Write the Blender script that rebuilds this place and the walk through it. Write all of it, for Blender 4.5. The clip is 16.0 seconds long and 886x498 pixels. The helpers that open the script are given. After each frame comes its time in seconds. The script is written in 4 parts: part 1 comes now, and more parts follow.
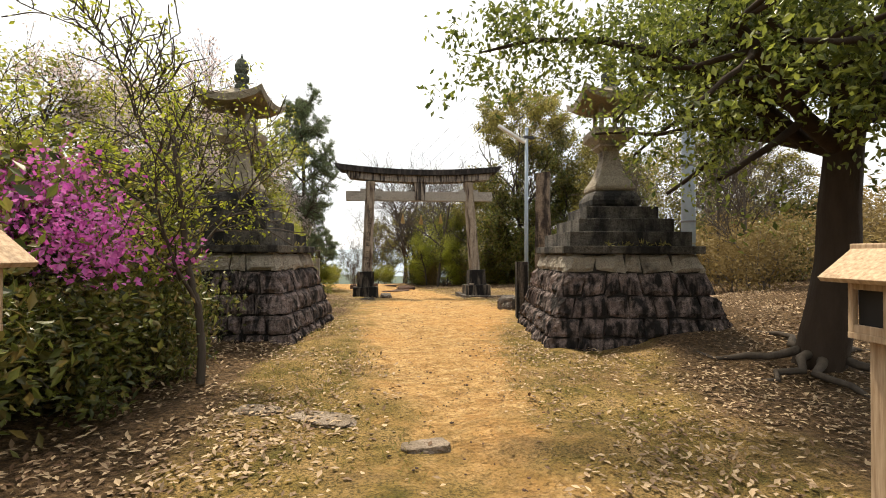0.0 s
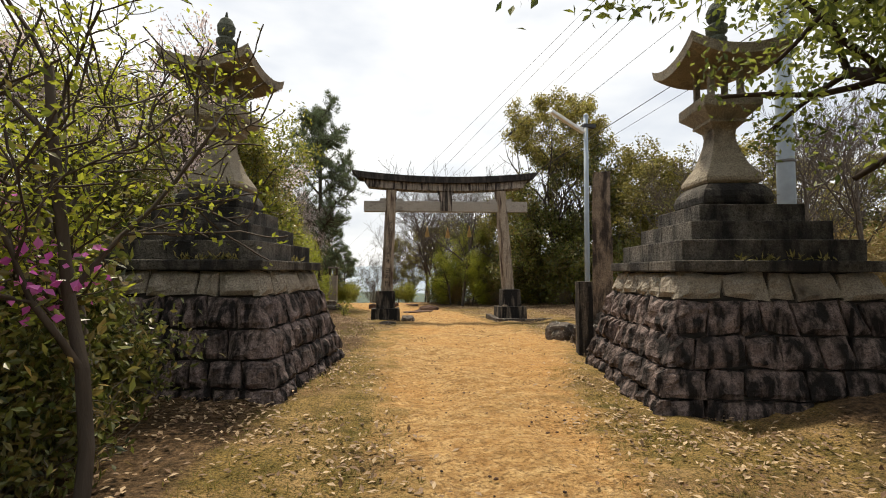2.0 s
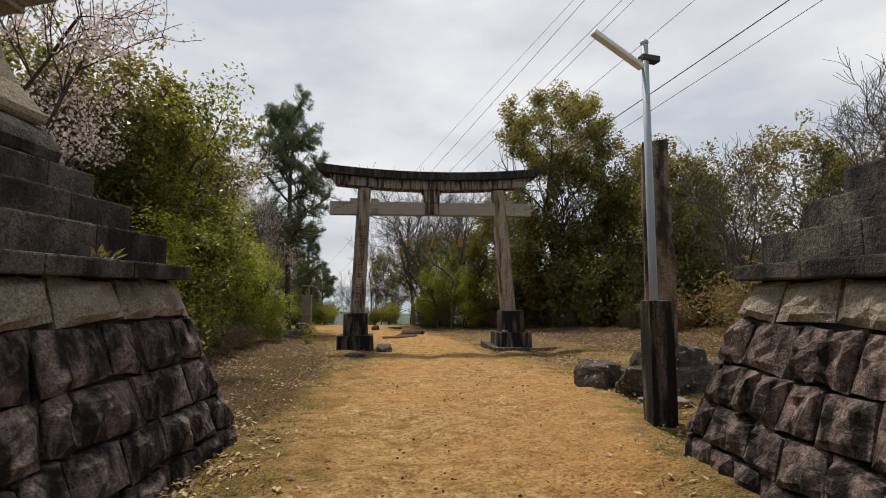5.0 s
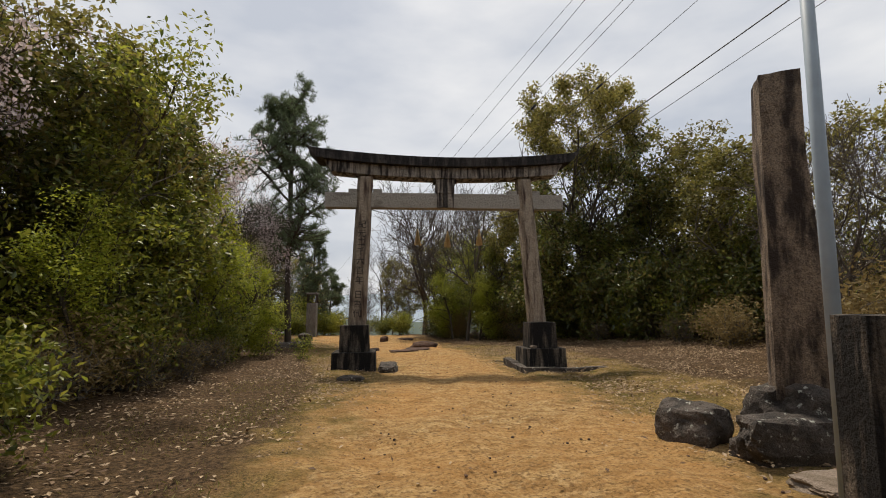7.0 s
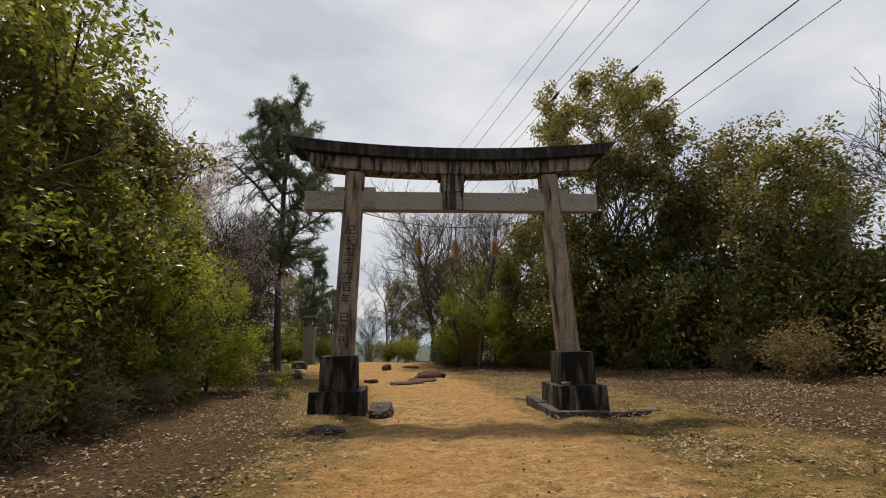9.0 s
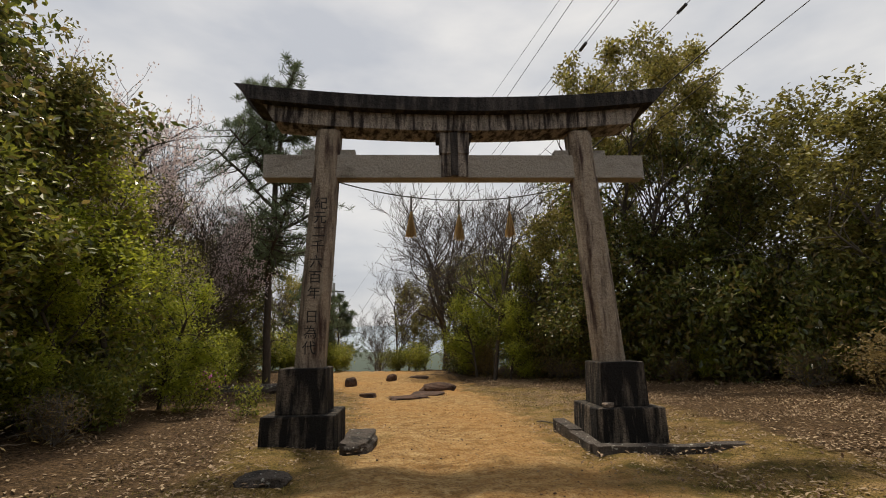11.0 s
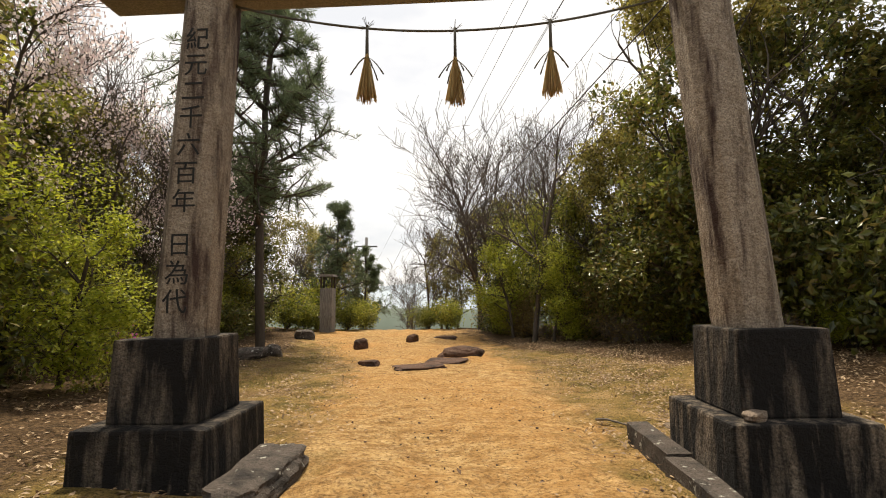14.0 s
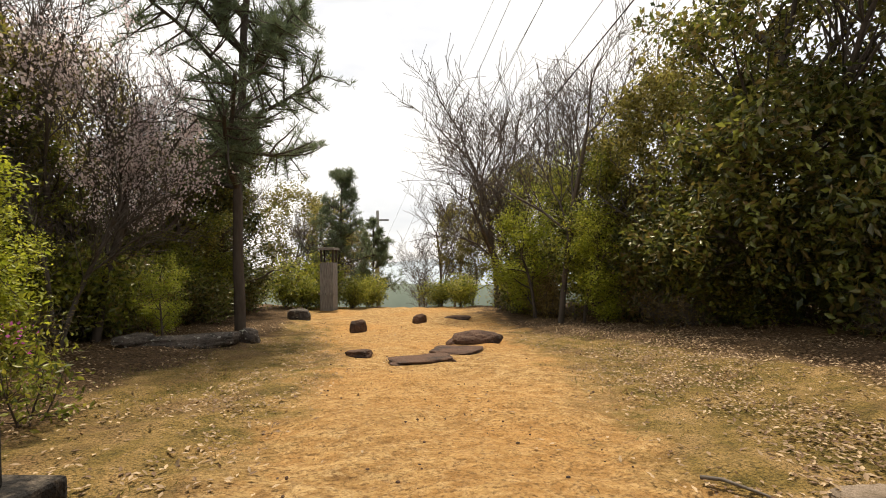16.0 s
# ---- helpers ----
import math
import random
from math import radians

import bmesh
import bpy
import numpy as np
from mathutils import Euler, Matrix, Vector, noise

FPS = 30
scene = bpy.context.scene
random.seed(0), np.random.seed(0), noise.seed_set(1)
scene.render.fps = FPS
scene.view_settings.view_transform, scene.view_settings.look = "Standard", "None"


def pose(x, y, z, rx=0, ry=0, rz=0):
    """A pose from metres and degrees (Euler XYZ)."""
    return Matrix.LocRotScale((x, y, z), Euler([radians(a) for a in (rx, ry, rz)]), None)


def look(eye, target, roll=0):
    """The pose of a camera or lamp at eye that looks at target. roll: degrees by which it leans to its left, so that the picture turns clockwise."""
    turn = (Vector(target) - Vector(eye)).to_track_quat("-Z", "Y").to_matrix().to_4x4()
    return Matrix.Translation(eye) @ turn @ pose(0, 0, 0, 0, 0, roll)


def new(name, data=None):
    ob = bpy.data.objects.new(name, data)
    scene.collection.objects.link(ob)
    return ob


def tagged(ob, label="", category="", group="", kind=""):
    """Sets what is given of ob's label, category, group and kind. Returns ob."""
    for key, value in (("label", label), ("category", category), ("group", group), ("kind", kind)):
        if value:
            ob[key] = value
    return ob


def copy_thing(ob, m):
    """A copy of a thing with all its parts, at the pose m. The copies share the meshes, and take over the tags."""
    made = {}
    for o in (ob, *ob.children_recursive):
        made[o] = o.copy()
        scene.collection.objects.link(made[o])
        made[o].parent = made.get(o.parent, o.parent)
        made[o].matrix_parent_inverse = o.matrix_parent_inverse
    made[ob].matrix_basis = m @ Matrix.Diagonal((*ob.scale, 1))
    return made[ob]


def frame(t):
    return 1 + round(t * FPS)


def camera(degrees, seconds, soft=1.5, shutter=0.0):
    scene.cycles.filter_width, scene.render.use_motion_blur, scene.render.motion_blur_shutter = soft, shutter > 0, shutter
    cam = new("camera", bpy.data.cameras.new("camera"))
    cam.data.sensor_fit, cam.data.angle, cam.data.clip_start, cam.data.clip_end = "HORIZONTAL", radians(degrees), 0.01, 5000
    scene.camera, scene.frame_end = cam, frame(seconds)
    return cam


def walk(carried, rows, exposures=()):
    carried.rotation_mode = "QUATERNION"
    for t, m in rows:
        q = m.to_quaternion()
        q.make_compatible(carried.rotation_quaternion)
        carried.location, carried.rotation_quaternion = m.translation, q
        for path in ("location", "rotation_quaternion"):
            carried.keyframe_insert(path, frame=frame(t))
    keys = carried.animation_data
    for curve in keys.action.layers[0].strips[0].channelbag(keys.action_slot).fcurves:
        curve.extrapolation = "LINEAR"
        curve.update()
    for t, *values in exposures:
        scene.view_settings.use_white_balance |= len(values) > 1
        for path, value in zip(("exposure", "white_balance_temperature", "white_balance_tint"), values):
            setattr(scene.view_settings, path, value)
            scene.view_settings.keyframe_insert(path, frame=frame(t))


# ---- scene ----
cam = camera(86.2, 16.0, soft=1.0)
METRES, EYE, TILT, LEAN, TURN = 20.3, 1.5, -3.0, 0.0, -17.2
ROWS = [
    (0.0, 0.0, 0.0, 0.0, -0.01, 3.63, -0.2),
    (0.5, -0.0049, 0.0304, 0.0015, 0.06, 3.95, -0.22),
    (1.0, -0.0097, 0.0601, 0.0029, 0.91, 4.38, -0.3),
    (1.5, -0.0147, 0.0904, 0.0045, 1.85, 5.17, -0.35),
    (2.0, -0.0196, 0.1198, 0.0072, 2.36, 5.66, -0.32),
    (2.5, -0.0216, 0.1506, 0.0092, 2.18, 6.09, -0.33),
    (3.0, -0.0239, 0.181, 0.01, 1.94, 6.76, -0.25),
    (3.5, -0.0233, 0.211, 0.0113, 1.46, 7.12, -0.24),
    (4.0, -0.0228, 0.2409, 0.0109, 0.89, 7.53, -0.24),
    (6.5, -0.0237, 0.3949, 0.0168, 1.84, 8.66, -0.26),
    (7.0, -0.0264, 0.4261, 0.0182, 2.62, 9.01, -0.24),
    (7.5, -0.0286, 0.4589, 0.0188, 3.12, 9.44, -0.18),
    (8.0, -0.0292, 0.4907, 0.022, 3.28, 10.19, -0.17),
    (10.5, -0.0259, 0.6461, 0.0274, 5.18, 12.98, -0.06),
    (11.0, -0.0233, 0.6789, 0.0264, 5.88, 12.62, -0.05),
    (11.5, -0.0237, 0.7114, 0.0263, 6.85, 11.99, -0.04),
    (12.0, -0.02, 0.7435, 0.0262, 6.99, 10.88, -0.03),
    (12.5, -0.0175, 0.7753, 0.0254, 7.5, 10.12, 0.07),
    (13.0, -0.0143, 0.8066, 0.0257, 8.52, 9.3, 0.04),
    (13.5, -0.0135, 0.8378, 0.0271, 9.93, 8.29, 0.02),
    (14.0, -0.0156, 0.8704, 0.0277, 11.07, 7.51, -0.08),
    (14.5, -0.0187, 0.9011, 0.029, 11.86, 6.71, -0.1),
    (15.0, -0.0237, 0.9334, 0.0295, 12.17, 5.79, -0.09),
    (15.5, -0.0271, 0.9652, 0.0294, 12.54, 5.23, -0.05),
    (16.0, -0.032, 0.995, 0.0301, 13.0, 4.57, -0.03),
]
walk(cam, [(t, pose(0, 0, EYE, TILT, LEAN, TURN) @ pose(METRES * x, METRES * y, METRES * z, 90 + pitch, roll, yaw)) for t, x, y, z, yaw, pitch, roll in ROWS], exposures=[(0, 1.0, 7000, 8), (1.5, 0.75, 6900, 8), (3, 0.42, 6700, 10), (4.2, 0.2, 6600, 10), (8, 0.08, 6550, 10), (11, 0.02, 6800, 10), (12.5, 0.36, 7300, 10), (14, 0.74, 7200, 10), (16, 0.76, 7200, 10)])

# ---- world, sun ----
world = bpy.data.worlds.new("world")
scene.world = world
world.use_nodes = True
wn, wl = world.node_tree.nodes, world.node_tree.links
wn.clear()
w_out, w_bg = wn.new("ShaderNodeOutputWorld"), wn.new("ShaderNodeBackground")
sky = wn.new("ShaderNodeTexSky")
sky.sky_type, sky.sun_disc = "NISHITA", False
sky.sun_elevation, sky.sun_rotation = radians(64), radians(-4)
sky.air_density, sky.dust_density = 1.0, 3.0
w_tc, w_map = wn.new("ShaderNodeTexCoord"), wn.new("ShaderNodeMapping")
w_map.inputs["Scale"].default_value = (1.0, 1.0, 2.6)
w_noise, w_ramp = wn.new("ShaderNodeTexNoise"), wn.new("ShaderNodeValToRGB")
w_noise.inputs["Scale"].default_value, w_noise.inputs["Detail"].default_value = 2.6, 5.0
w_ramp.color_ramp.elements[0].position, w_ramp.color_ramp.elements[0].color = 0.34, (7.2, 7.7, 8.6, 1)
w_ramp.color_ramp.elements[1].position, w_ramp.color_ramp.elements[1].color = 0.66, (11.5, 11.5, 11.5, 1)
w_mix = wn.new("ShaderNodeMix")
w_mix.data_type = "RGBA"
w_mix.inputs["Factor"].default_value = 0.86
wl.new(w_tc.outputs["Generated"], w_map.inputs["Vector"])
wl.new(w_map.outputs["Vector"], w_noise.inputs["Vector"])
wl.new(w_noise.outputs["Fac"], w_ramp.inputs["Fac"])
wl.new(sky.outputs["Color"], w_mix.inputs["A"])
wl.new(w_ramp.outputs["Color"], w_mix.inputs["B"])
wl.new(w_mix.outputs["Result"], w_bg.inputs["Color"])
wl.new(w_bg.outputs["Background"], w_out.inputs["Surface"])
w_bg.inputs["Strength"].default_value = 0.075
sun = new("sun", bpy.data.lights.new("sun", "SUN"))
sun.data.energy, sun.data.angle, sun.data.color = 3.6, radians(5), (1.0, 0.9, 0.75)
sun.matrix_world = look((0, 0, 0), (0.05, -0.44, -0.9))


# ---- materials ----
class Mat:
    """A node material with short ways to add textures."""

    def __init__(self, name, rough=0.85, spec=0.3, metal=0.0):
        self.m = bpy.data.materials.new(name)
        self.m.use_nodes = True
        self.n, self.l = self.m.node_tree.nodes, self.m.node_tree.links
        self.b = self.n["Principled BSDF"]
        self.b.inputs["Roughness"].default_value = rough
        self.b.inputs["Specular IOR Level"].default_value = spec
        self.b.inputs["Metallic"].default_value = metal
        self.tc = self.n.new("ShaderNodeTexCoord").outputs["Object"]

    def noise(self, scale, detail=5.0, stretch=None, rough=0.6, vec=None):
        v = vec or self.tc
        if stretch:
            mp = self.n.new("ShaderNodeMapping")
            mp.inputs["Scale"].default_value = stretch
            self.l.new(v, mp.inputs["Vector"])
            v = mp.outputs["Vector"]
        t = self.n.new("ShaderNodeTexNoise")
        t.inputs["Scale"].default_value, t.inputs["Detail"].default_value = scale, detail
        t.inputs["Roughness"].default_value = rough
        self.l.new(v, t.inputs["Vector"])
        return t.outputs["Fac"]

    def ramp(self, fac, *stops):
        r = self.n.new("ShaderNodeValToRGB")
        e = r.color_ramp.elements
        while len(e) < len(stops):
            e.new(0.5)
        for el, (p, c) in zip(e, stops):
            el.position, el.color = p, (*(c if isinstance(c, tuple) else (c, c, c)), 1)
        self.l.new(fac, r.inputs["Fac"])
        return r.outputs["Color"]

    def mix(self, fac, a, b, how="MIX"):
        x = self.n.new("ShaderNodeMix")
        x.data_type, x.blend_type = "RGBA", how
        for key, v in (("Factor", fac), ("A", a), ("B", b)):
            if isinstance(v, bpy.types.NodeSocket):
                self.l.new(v, x.inputs[key])
            else:
                x.inputs[key].default_value = v if not isinstance(v, tuple) else (*v, 1)
        return x.outputs["Result"]

    def value(self, op, a, b):
        x = self.n.new("ShaderNodeMath")
        x.operation = op
        x.use_clamp = False
        for k, v in enumerate((a, b)):
            if isinstance(v, bpy.types.NodeSocket):
                self.l.new(v, x.inputs[k])
            else:
                x.inputs[k].default_value = v
        return x.outputs[0]

    def colour(self, c):
        if isinstance(c, tuple):
            self.b.inputs["Base Color"].default_value = (*c, 1)
        else:
            self.l.new(c, self.b.inputs["Base Color"])

    def bump(self, height, strength=0.5, dist=0.02):
        x = self.n.new("ShaderNodeBump")
        x.inputs["Strength"].default_value, x.inputs["Distance"].default_value = strength, dist
        self.l.new(height, x.inputs["Height"])
        self.l.new(x.outputs["Normal"], self.b.inputs["Normal"])

    def rand(self):
        return self.n.new("ShaderNodeObjectInfo").outputs["Random"]

    def island(self):
        return self.n.new("ShaderNodeNewGeometry").outputs["Random Per Island"]

    def place(self):
        return self.n.new("ShaderNodeNewGeometry").outputs["Position"]


def stone_mat(name, lo, hi, stain, amount, streak=(1, 1, 1), scale=1.0, lichen=0.0, pits=0.6):
    k = Mat(name, 0.9, 0.25)
    p = k.place()
    grain = k.noise(60 * scale, 4, vec=p)
    blot = k.noise(2.2 * scale, 6, streak, vec=p)
    base = k.mix(k.noise(7 * scale, 6, vec=p), lo, hi)
    base = k.mix(k.ramp(grain, (0.32, 0.4), (0.6, 1.0)), (0, 0, 0), base)
    base = k.mix(k.ramp(k.noise(26 * scale, 5, vec=p), (0.36, pits), (0.47, 0.0)), base, stain)
    base = k.mix(k.value("MULTIPLY", k.rand(), 0.45), base, lo)
    c = k.mix(k.ramp(blot, (amount - 0.09, 1.0), (amount + 0.09, 0.0)), base, stain)
    if lichen:
        c = k.mix(k.ramp(k.noise(11, 5, vec=p), (0.62 - lichen, 0.0), (0.68 - lichen, 1.0)), c, (0.42, 0.42, 0.37))
    k.colour(c)
    k.bump(k.value("ADD", k.noise(16 * scale, 8, vec=p), k.value("MULTIPLY", grain, 0.35)), 0.9, 0.05)
    return k.m


STONE_DARK = stone_mat("weathered_dark_stone", (0.065, 0.045, 0.043), (0.5, 0.39, 0.36), (0.012, 0.01, 0.01), 0.51, (3.4, 3.4, 0.55))
STONE_TOP = stone_mat("pale_block_stone", (0.24, 0.21, 0.17), (0.45, 0.40, 0.33), (0.07, 0.06, 0.05), 0.36, (1, 1, 0.5), pits=0.3)
STONE_STEP = stone_mat("stained_step_stone", (0.06, 0.054, 0.048), (0.25, 0.225, 0.19), (0.014, 0.013, 0.013), 0.5, (1, 1, 0.4))
STONE_LANT = stone_mat("lantern_stone", (0.24, 0.205, 0.155), (0.44, 0.385, 0.29), (0.07, 0.06, 0.05), 0.36, pits=0.2)
STONE_MOSSY = stone_mat("mossy_stone", (0.07, 0.08, 0.06), (0.17, 0.18, 0.14), (0.03, 0.035, 0.025), 0.45)
STONE_GATE = stone_mat("gate_granite", (0.2, 0.155, 0.115), (0.62, 0.53, 0.42), (0.05, 0.03, 0.025), 0.445, (3.4, 3.4, 0.55), pits=0.35)
STONE_BEAM = stone_mat("beam_granite", (0.3, 0.275, 0.24), (0.46, 0.42, 0.37), (0.15, 0.13, 0.11), 0.36, (0.6, 2, 2), pits=0.15)
STONE_KASAGI = stone_mat("streaked_lintel_granite", (0.27, 0.235, 0.2), (0.46, 0.4, 0.34), (0.025, 0.02, 0.02), 0.49, (4.5, 2, 0.5))
STONE_CAP = stone_mat("blackened_lintel_stone", (0.05, 0.043, 0.04), (0.14, 0.12, 0.105), (0.016, 0.014, 0.014), 0.55, (3, 2, 0.6))
STONE_BLACK = stone_mat("blackened_base_stone", (0.05, 0.043, 0.037), (0.4, 0.325, 0.25), (0.01, 0.009, 0.009), 0.56, (3.0, 3.0, 0.4))
STONE_ROCK = stone_mat("rough_rock", (0.07, 0.058, 0.05), (0.21, 0.175, 0.15), (0.03, 0.027, 0.025), 0.45, (1, 1, 1), 1.6, 0.01)
STONE_RED = stone_mat("red_brown_rock", (0.09, 0.05, 0.035), (0.2, 0.12, 0.085), (0.035, 0.025, 0.022), 0.45)
STONE_FLAT = stone_mat("flat_grey_stone", (0.22, 0.17, 0.13), (0.42, 0.34, 0.27), (0.12, 0.09, 0.06), 0.45)
STONE_STELE = stone_mat("standing_stone", (0.15, 0.11, 0.08), (0.4, 0.31, 0.23), (0.035, 0.026, 0.022), 0.48, (3, 3, 0.8))


def leaf_mat(name, a, b, rough=0.5, through_light=0.35, spec=0.4, tint=None):
    k = Mat(name, rough, spec)
    pick = k.island()
    c = k.mix(k.value("POWER", pick, 1.25), a, b)
    if tint:
        hue = k.value("FRACT", k.value("MULTIPLY", pick, 17.0), 0.0)
        c = k.mix(k.ramp(hue, (0.0, tint[3]), (0.45, 0.0)), c, tint[:3])
    c = k.mix(k.value("MULTIPLY", k.rand(), 0.5), c, tuple(0.75 * v for v in a))
    k.colour(c)
    tr = k.n.new("ShaderNodeBsdfTranslucent")
    k.l.new(c, tr.inputs["Color"])
    mx = k.n.new("ShaderNodeMixShader")
    mx.inputs[0].default_value = through_light
    k.l.new(k.b.outputs[0], mx.inputs[1])
    k.l.new(tr.outputs[0], mx.inputs[2])
    k.l.new(mx.outputs[0], k.n["Material Output"].inputs["Surface"])
    return k.m


LEAF_DARK = leaf_mat("dark_glossy_leaves", (0.03, 0.045, 0.012), (0.27, 0.29, 0.055), 0.34, 0.42, 0.5, (0.3, 0.2, 0.07, 0.8))
LEAF_MID = leaf_mat("green_leaves", (0.06, 0.085, 0.014), (0.42, 0.44, 0.06), 0.38, 0.5, 0.5, (0.42, 0.36, 0.06, 0.8))
LEAF_OLIVE = leaf_mat("olive_leaves", (0.085, 0.08, 0.022), (0.44, 0.4, 0.1), 0.42, 0.48, 0.4, (0.42, 0.3, 0.08, 0.5))
LEAF_YELLOW = leaf_mat("yellow_green_leaves", (0.22, 0.27, 0.025), (0.6, 0.6, 0.08), 0.5, 0.55)
LEAF_NEAR = leaf_mat("bright_broad_leaves", (0.055, 0.08, 0.017), (0.4, 0.44, 0.085), 0.36, 0.55, 0.5)
LEAF_NEEDLE = leaf_mat("pine_needles", (0.08, 0.11, 0.055), (0.2, 0.245, 0.12), 0.5, 0.35)
LEAF_DRY = leaf_mat("dry_brown_leaves", (0.2, 0.14, 0.055), (0.42, 0.32, 0.13), 0.7, 0.4)
LEAF_BLOSSOM = leaf_mat("pale_pink_blossom", (0.62, 0.5, 0.5), (0.85, 0.77, 0.76), 0.7, 0.5)
LEAF_MAGENTA = leaf_mat("magenta_azalea_blossom", (0.55, 0.09, 0.42), (0.78, 0.27, 0.66), 0.6, 0.4)
LITTER = leaf_mat("fallen_leaves", (0.11, 0.055, 0.025), (0.56, 0.42, 0.26), 0.7, 0.1)
GRASS = leaf_mat("grass_blades", (0.15, 0.14, 0.03), (0.36, 0.29, 0.1), 0.6, 0.35)


def bark_mat(name, a, b):
    k = Mat(name, 0.9, 0.2)
    f = k.noise(9, 6, (1, 1, 0.25))
    k.colour(k.mix(f, a, b))
    k.bump(f, 0.8, 0.03)
    return k.m


BARK = bark_mat("dark_bark", (0.025, 0.02, 0.016), (0.11, 0.088, 0.07))
BARK_GREY = bark_mat("grey_bark", (0.07, 0.06, 0.05), (0.2, 0.175, 0.15))
BARK_TWIG = bark_mat("brown_grey_bark", (0.045, 0.037, 0.03), (0.14, 0.115, 0.095))
BARK_SMOOTH = bark_mat("smooth_brown_bark", (0.02, 0.014, 0.01), (0.065, 0.046, 0.034))


def wood_mat(name, a, b):
    k = Mat(name, 0.8, 0.25)
    f = k.noise(6, 6, (6, 6, 0.5))
    k.colour(k.mix(k.ramp(f, (0.35, 0.0), (0.65, 1.0)), a, b))
    k.bump(f, 0.4, 0.01)
    return k.m


WOOD_PALE = wood_mat("pale_weathered_wood", (0.3, 0.2, 0.125), (0.5, 0.37, 0.25))
WOOD_GREY = wood_mat("grey_weathered_wood", (0.12, 0.112, 0.105), (0.3, 0.285, 0.27))
WOOD_DARK = wood_mat("dark_post_wood", (0.03, 0.023, 0.02), (0.1, 0.078, 0.062))


def plain_mat(name, c, rough=0.6, metal=0.0, vary=0.25):
    k = Mat(name, rough, 0.4, metal)
    k.colour(k.mix(k.ramp(k.noise(5, 6), (0.35, 0.0), (0.65, vary)), c, tuple(0.45 * v for v in c)))
    return k.m


POLE_GREY = plain_mat("blue_grey_pole_paint", (0.3, 0.36, 0.42), 0.55)
POLE_FAR = plain_mat("dull_pole", (0.12, 0.12, 0.12), 0.8)
LAMP_WHITE = plain_mat("white_lamp_enamel", (0.7, 0.72, 0.72), 0.4)
CABLE = plain_mat("black_cable", (0.03, 0.03, 0.035), 0.6)
ROPE = plain_mat("grey_rope", (0.09, 0.085, 0.07), 0.9)
STRAW = leaf_mat("straw", (0.5, 0.33, 0.12), (0.8, 0.6, 0.28), 0.8, 0.45)
INK = plain_mat("black_ink", (0.02, 0.02, 0.02), 0.9, 0.0, 0.5)
MORTAR = plain_mat("dark_joint", (0.035, 0.032, 0.03), 0.95)
# Near-black colour for the shade inside an open box.
HOLLOW = plain_mat("hollow_shade", (0.015, 0.013, 0.012), 0.8)


def ground_mat():
    k = Mat("trodden_earth", 0.95, 0.15)
    p = k.place()
    at = k.n.new("ShaderNodeAttribute")
    at.attribute_name = "path"
    edge = k.value("ADD", at.outputs["Fac"], k.value("MULTIPLY", k.value("SUBTRACT", k.noise(1.7, 7, vec=p), 0.5), 1.5))
    edge = k.ramp(edge, (0.3, 0.0), (0.72, 1.0))
    earth = k.ramp(k.noise(3.4, 9, (1, 1.6, 1), 0.68, vec=p), (0.32, (0.18, 0.095, 0.035)), (0.47, (0.38, 0.23, 0.09)), (0.64, (0.58, 0.4, 0.185)))
    earth = k.mix(k.ramp(k.noise(11, 8, (1, 1.5, 1), 0.72, vec=p), (0.4, 0.55), (0.5, 0.0)), earth, (0.22, 0.125, 0.05))
    earth = k.mix(k.ramp(k.noise(8, 7, vec=p, rough=0.7), (0.5, 0.0), (0.66, 0.6)), earth, (0.7, 0.52, 0.28))
    red = k.ramp(k.noise(0.33, 4, vec=p), (0.4, 0.1), (0.66, 0.75))
    earth = k.mix(red, earth, (0.48, 0.255, 0.085))
    earth = k.mix(k.ramp(k.noise(26, 5, vec=p), (0.36, 0.75), (0.5, 0.0)), earth, (0.16, 0.09, 0.04))
    turf = k.ramp(k.noise(2.3, 7, vec=p), (0.32, (0.11, 0.09, 0.02)), (0.5, (0.27, 0.18, 0.058)), (0.66, (0.4, 0.262, 0.115)))
    turf = k.mix(k.ramp(k.noise(0.9, 5, vec=p), (0.5, 0.0), (0.66, 0.75)), turf, (0.22, 0.13, 0.065))
    turf = k.mix(k.ramp(k.noise(45, 4, vec=p), (0.38, 0.85), (0.55, 0.0)), turf, (0.07, 0.055, 0.022))
    shady_mould = k.n.new("ShaderNodeAttribute")
    shady_mould.attribute_name = "shady_mould"
    shady_rot = k.value("ADD", shady_mould.outputs["Fac"], k.value("MULTIPLY", k.value("SUBTRACT", k.noise(1.3, 7, vec=p), 0.5), 1.3))
    # Leaf-mould browns, darkened further to stand in for the wood's shade.
    shaded_humus = k.ramp(k.noise(21, 6, vec=p), (0.35, (0.024, 0.016, 0.01)), (0.5, (0.08, 0.048, 0.027)), (0.68, (0.19, 0.12, 0.065)))
    turf = k.mix(k.ramp(shady_rot, (0.4, 0.0), (0.75, 0.9)), turf, shaded_humus)
    k.colour(k.mix(edge, turf, earth))
    k.bump(k.value("ADD", k.noise(5, 8, vec=p), k.value("MULTIPLY", k.noise(28, 6, vec=p), 0.45)), 1.0, 0.16)
    return k.m


GROUND = ground_mat()


# ---- mesh helpers ----
def part(name, bm, material, parent, label="", m=None):
    me = bpy.data.meshes.new(name)
    bm.to_mesh(me)
    bm.free()
    me.materials.append(material)
    ob = new(name, me)
    ob.parent = parent
    if m is not None:
        ob.matrix_basis = m
    return tagged(ob, label)


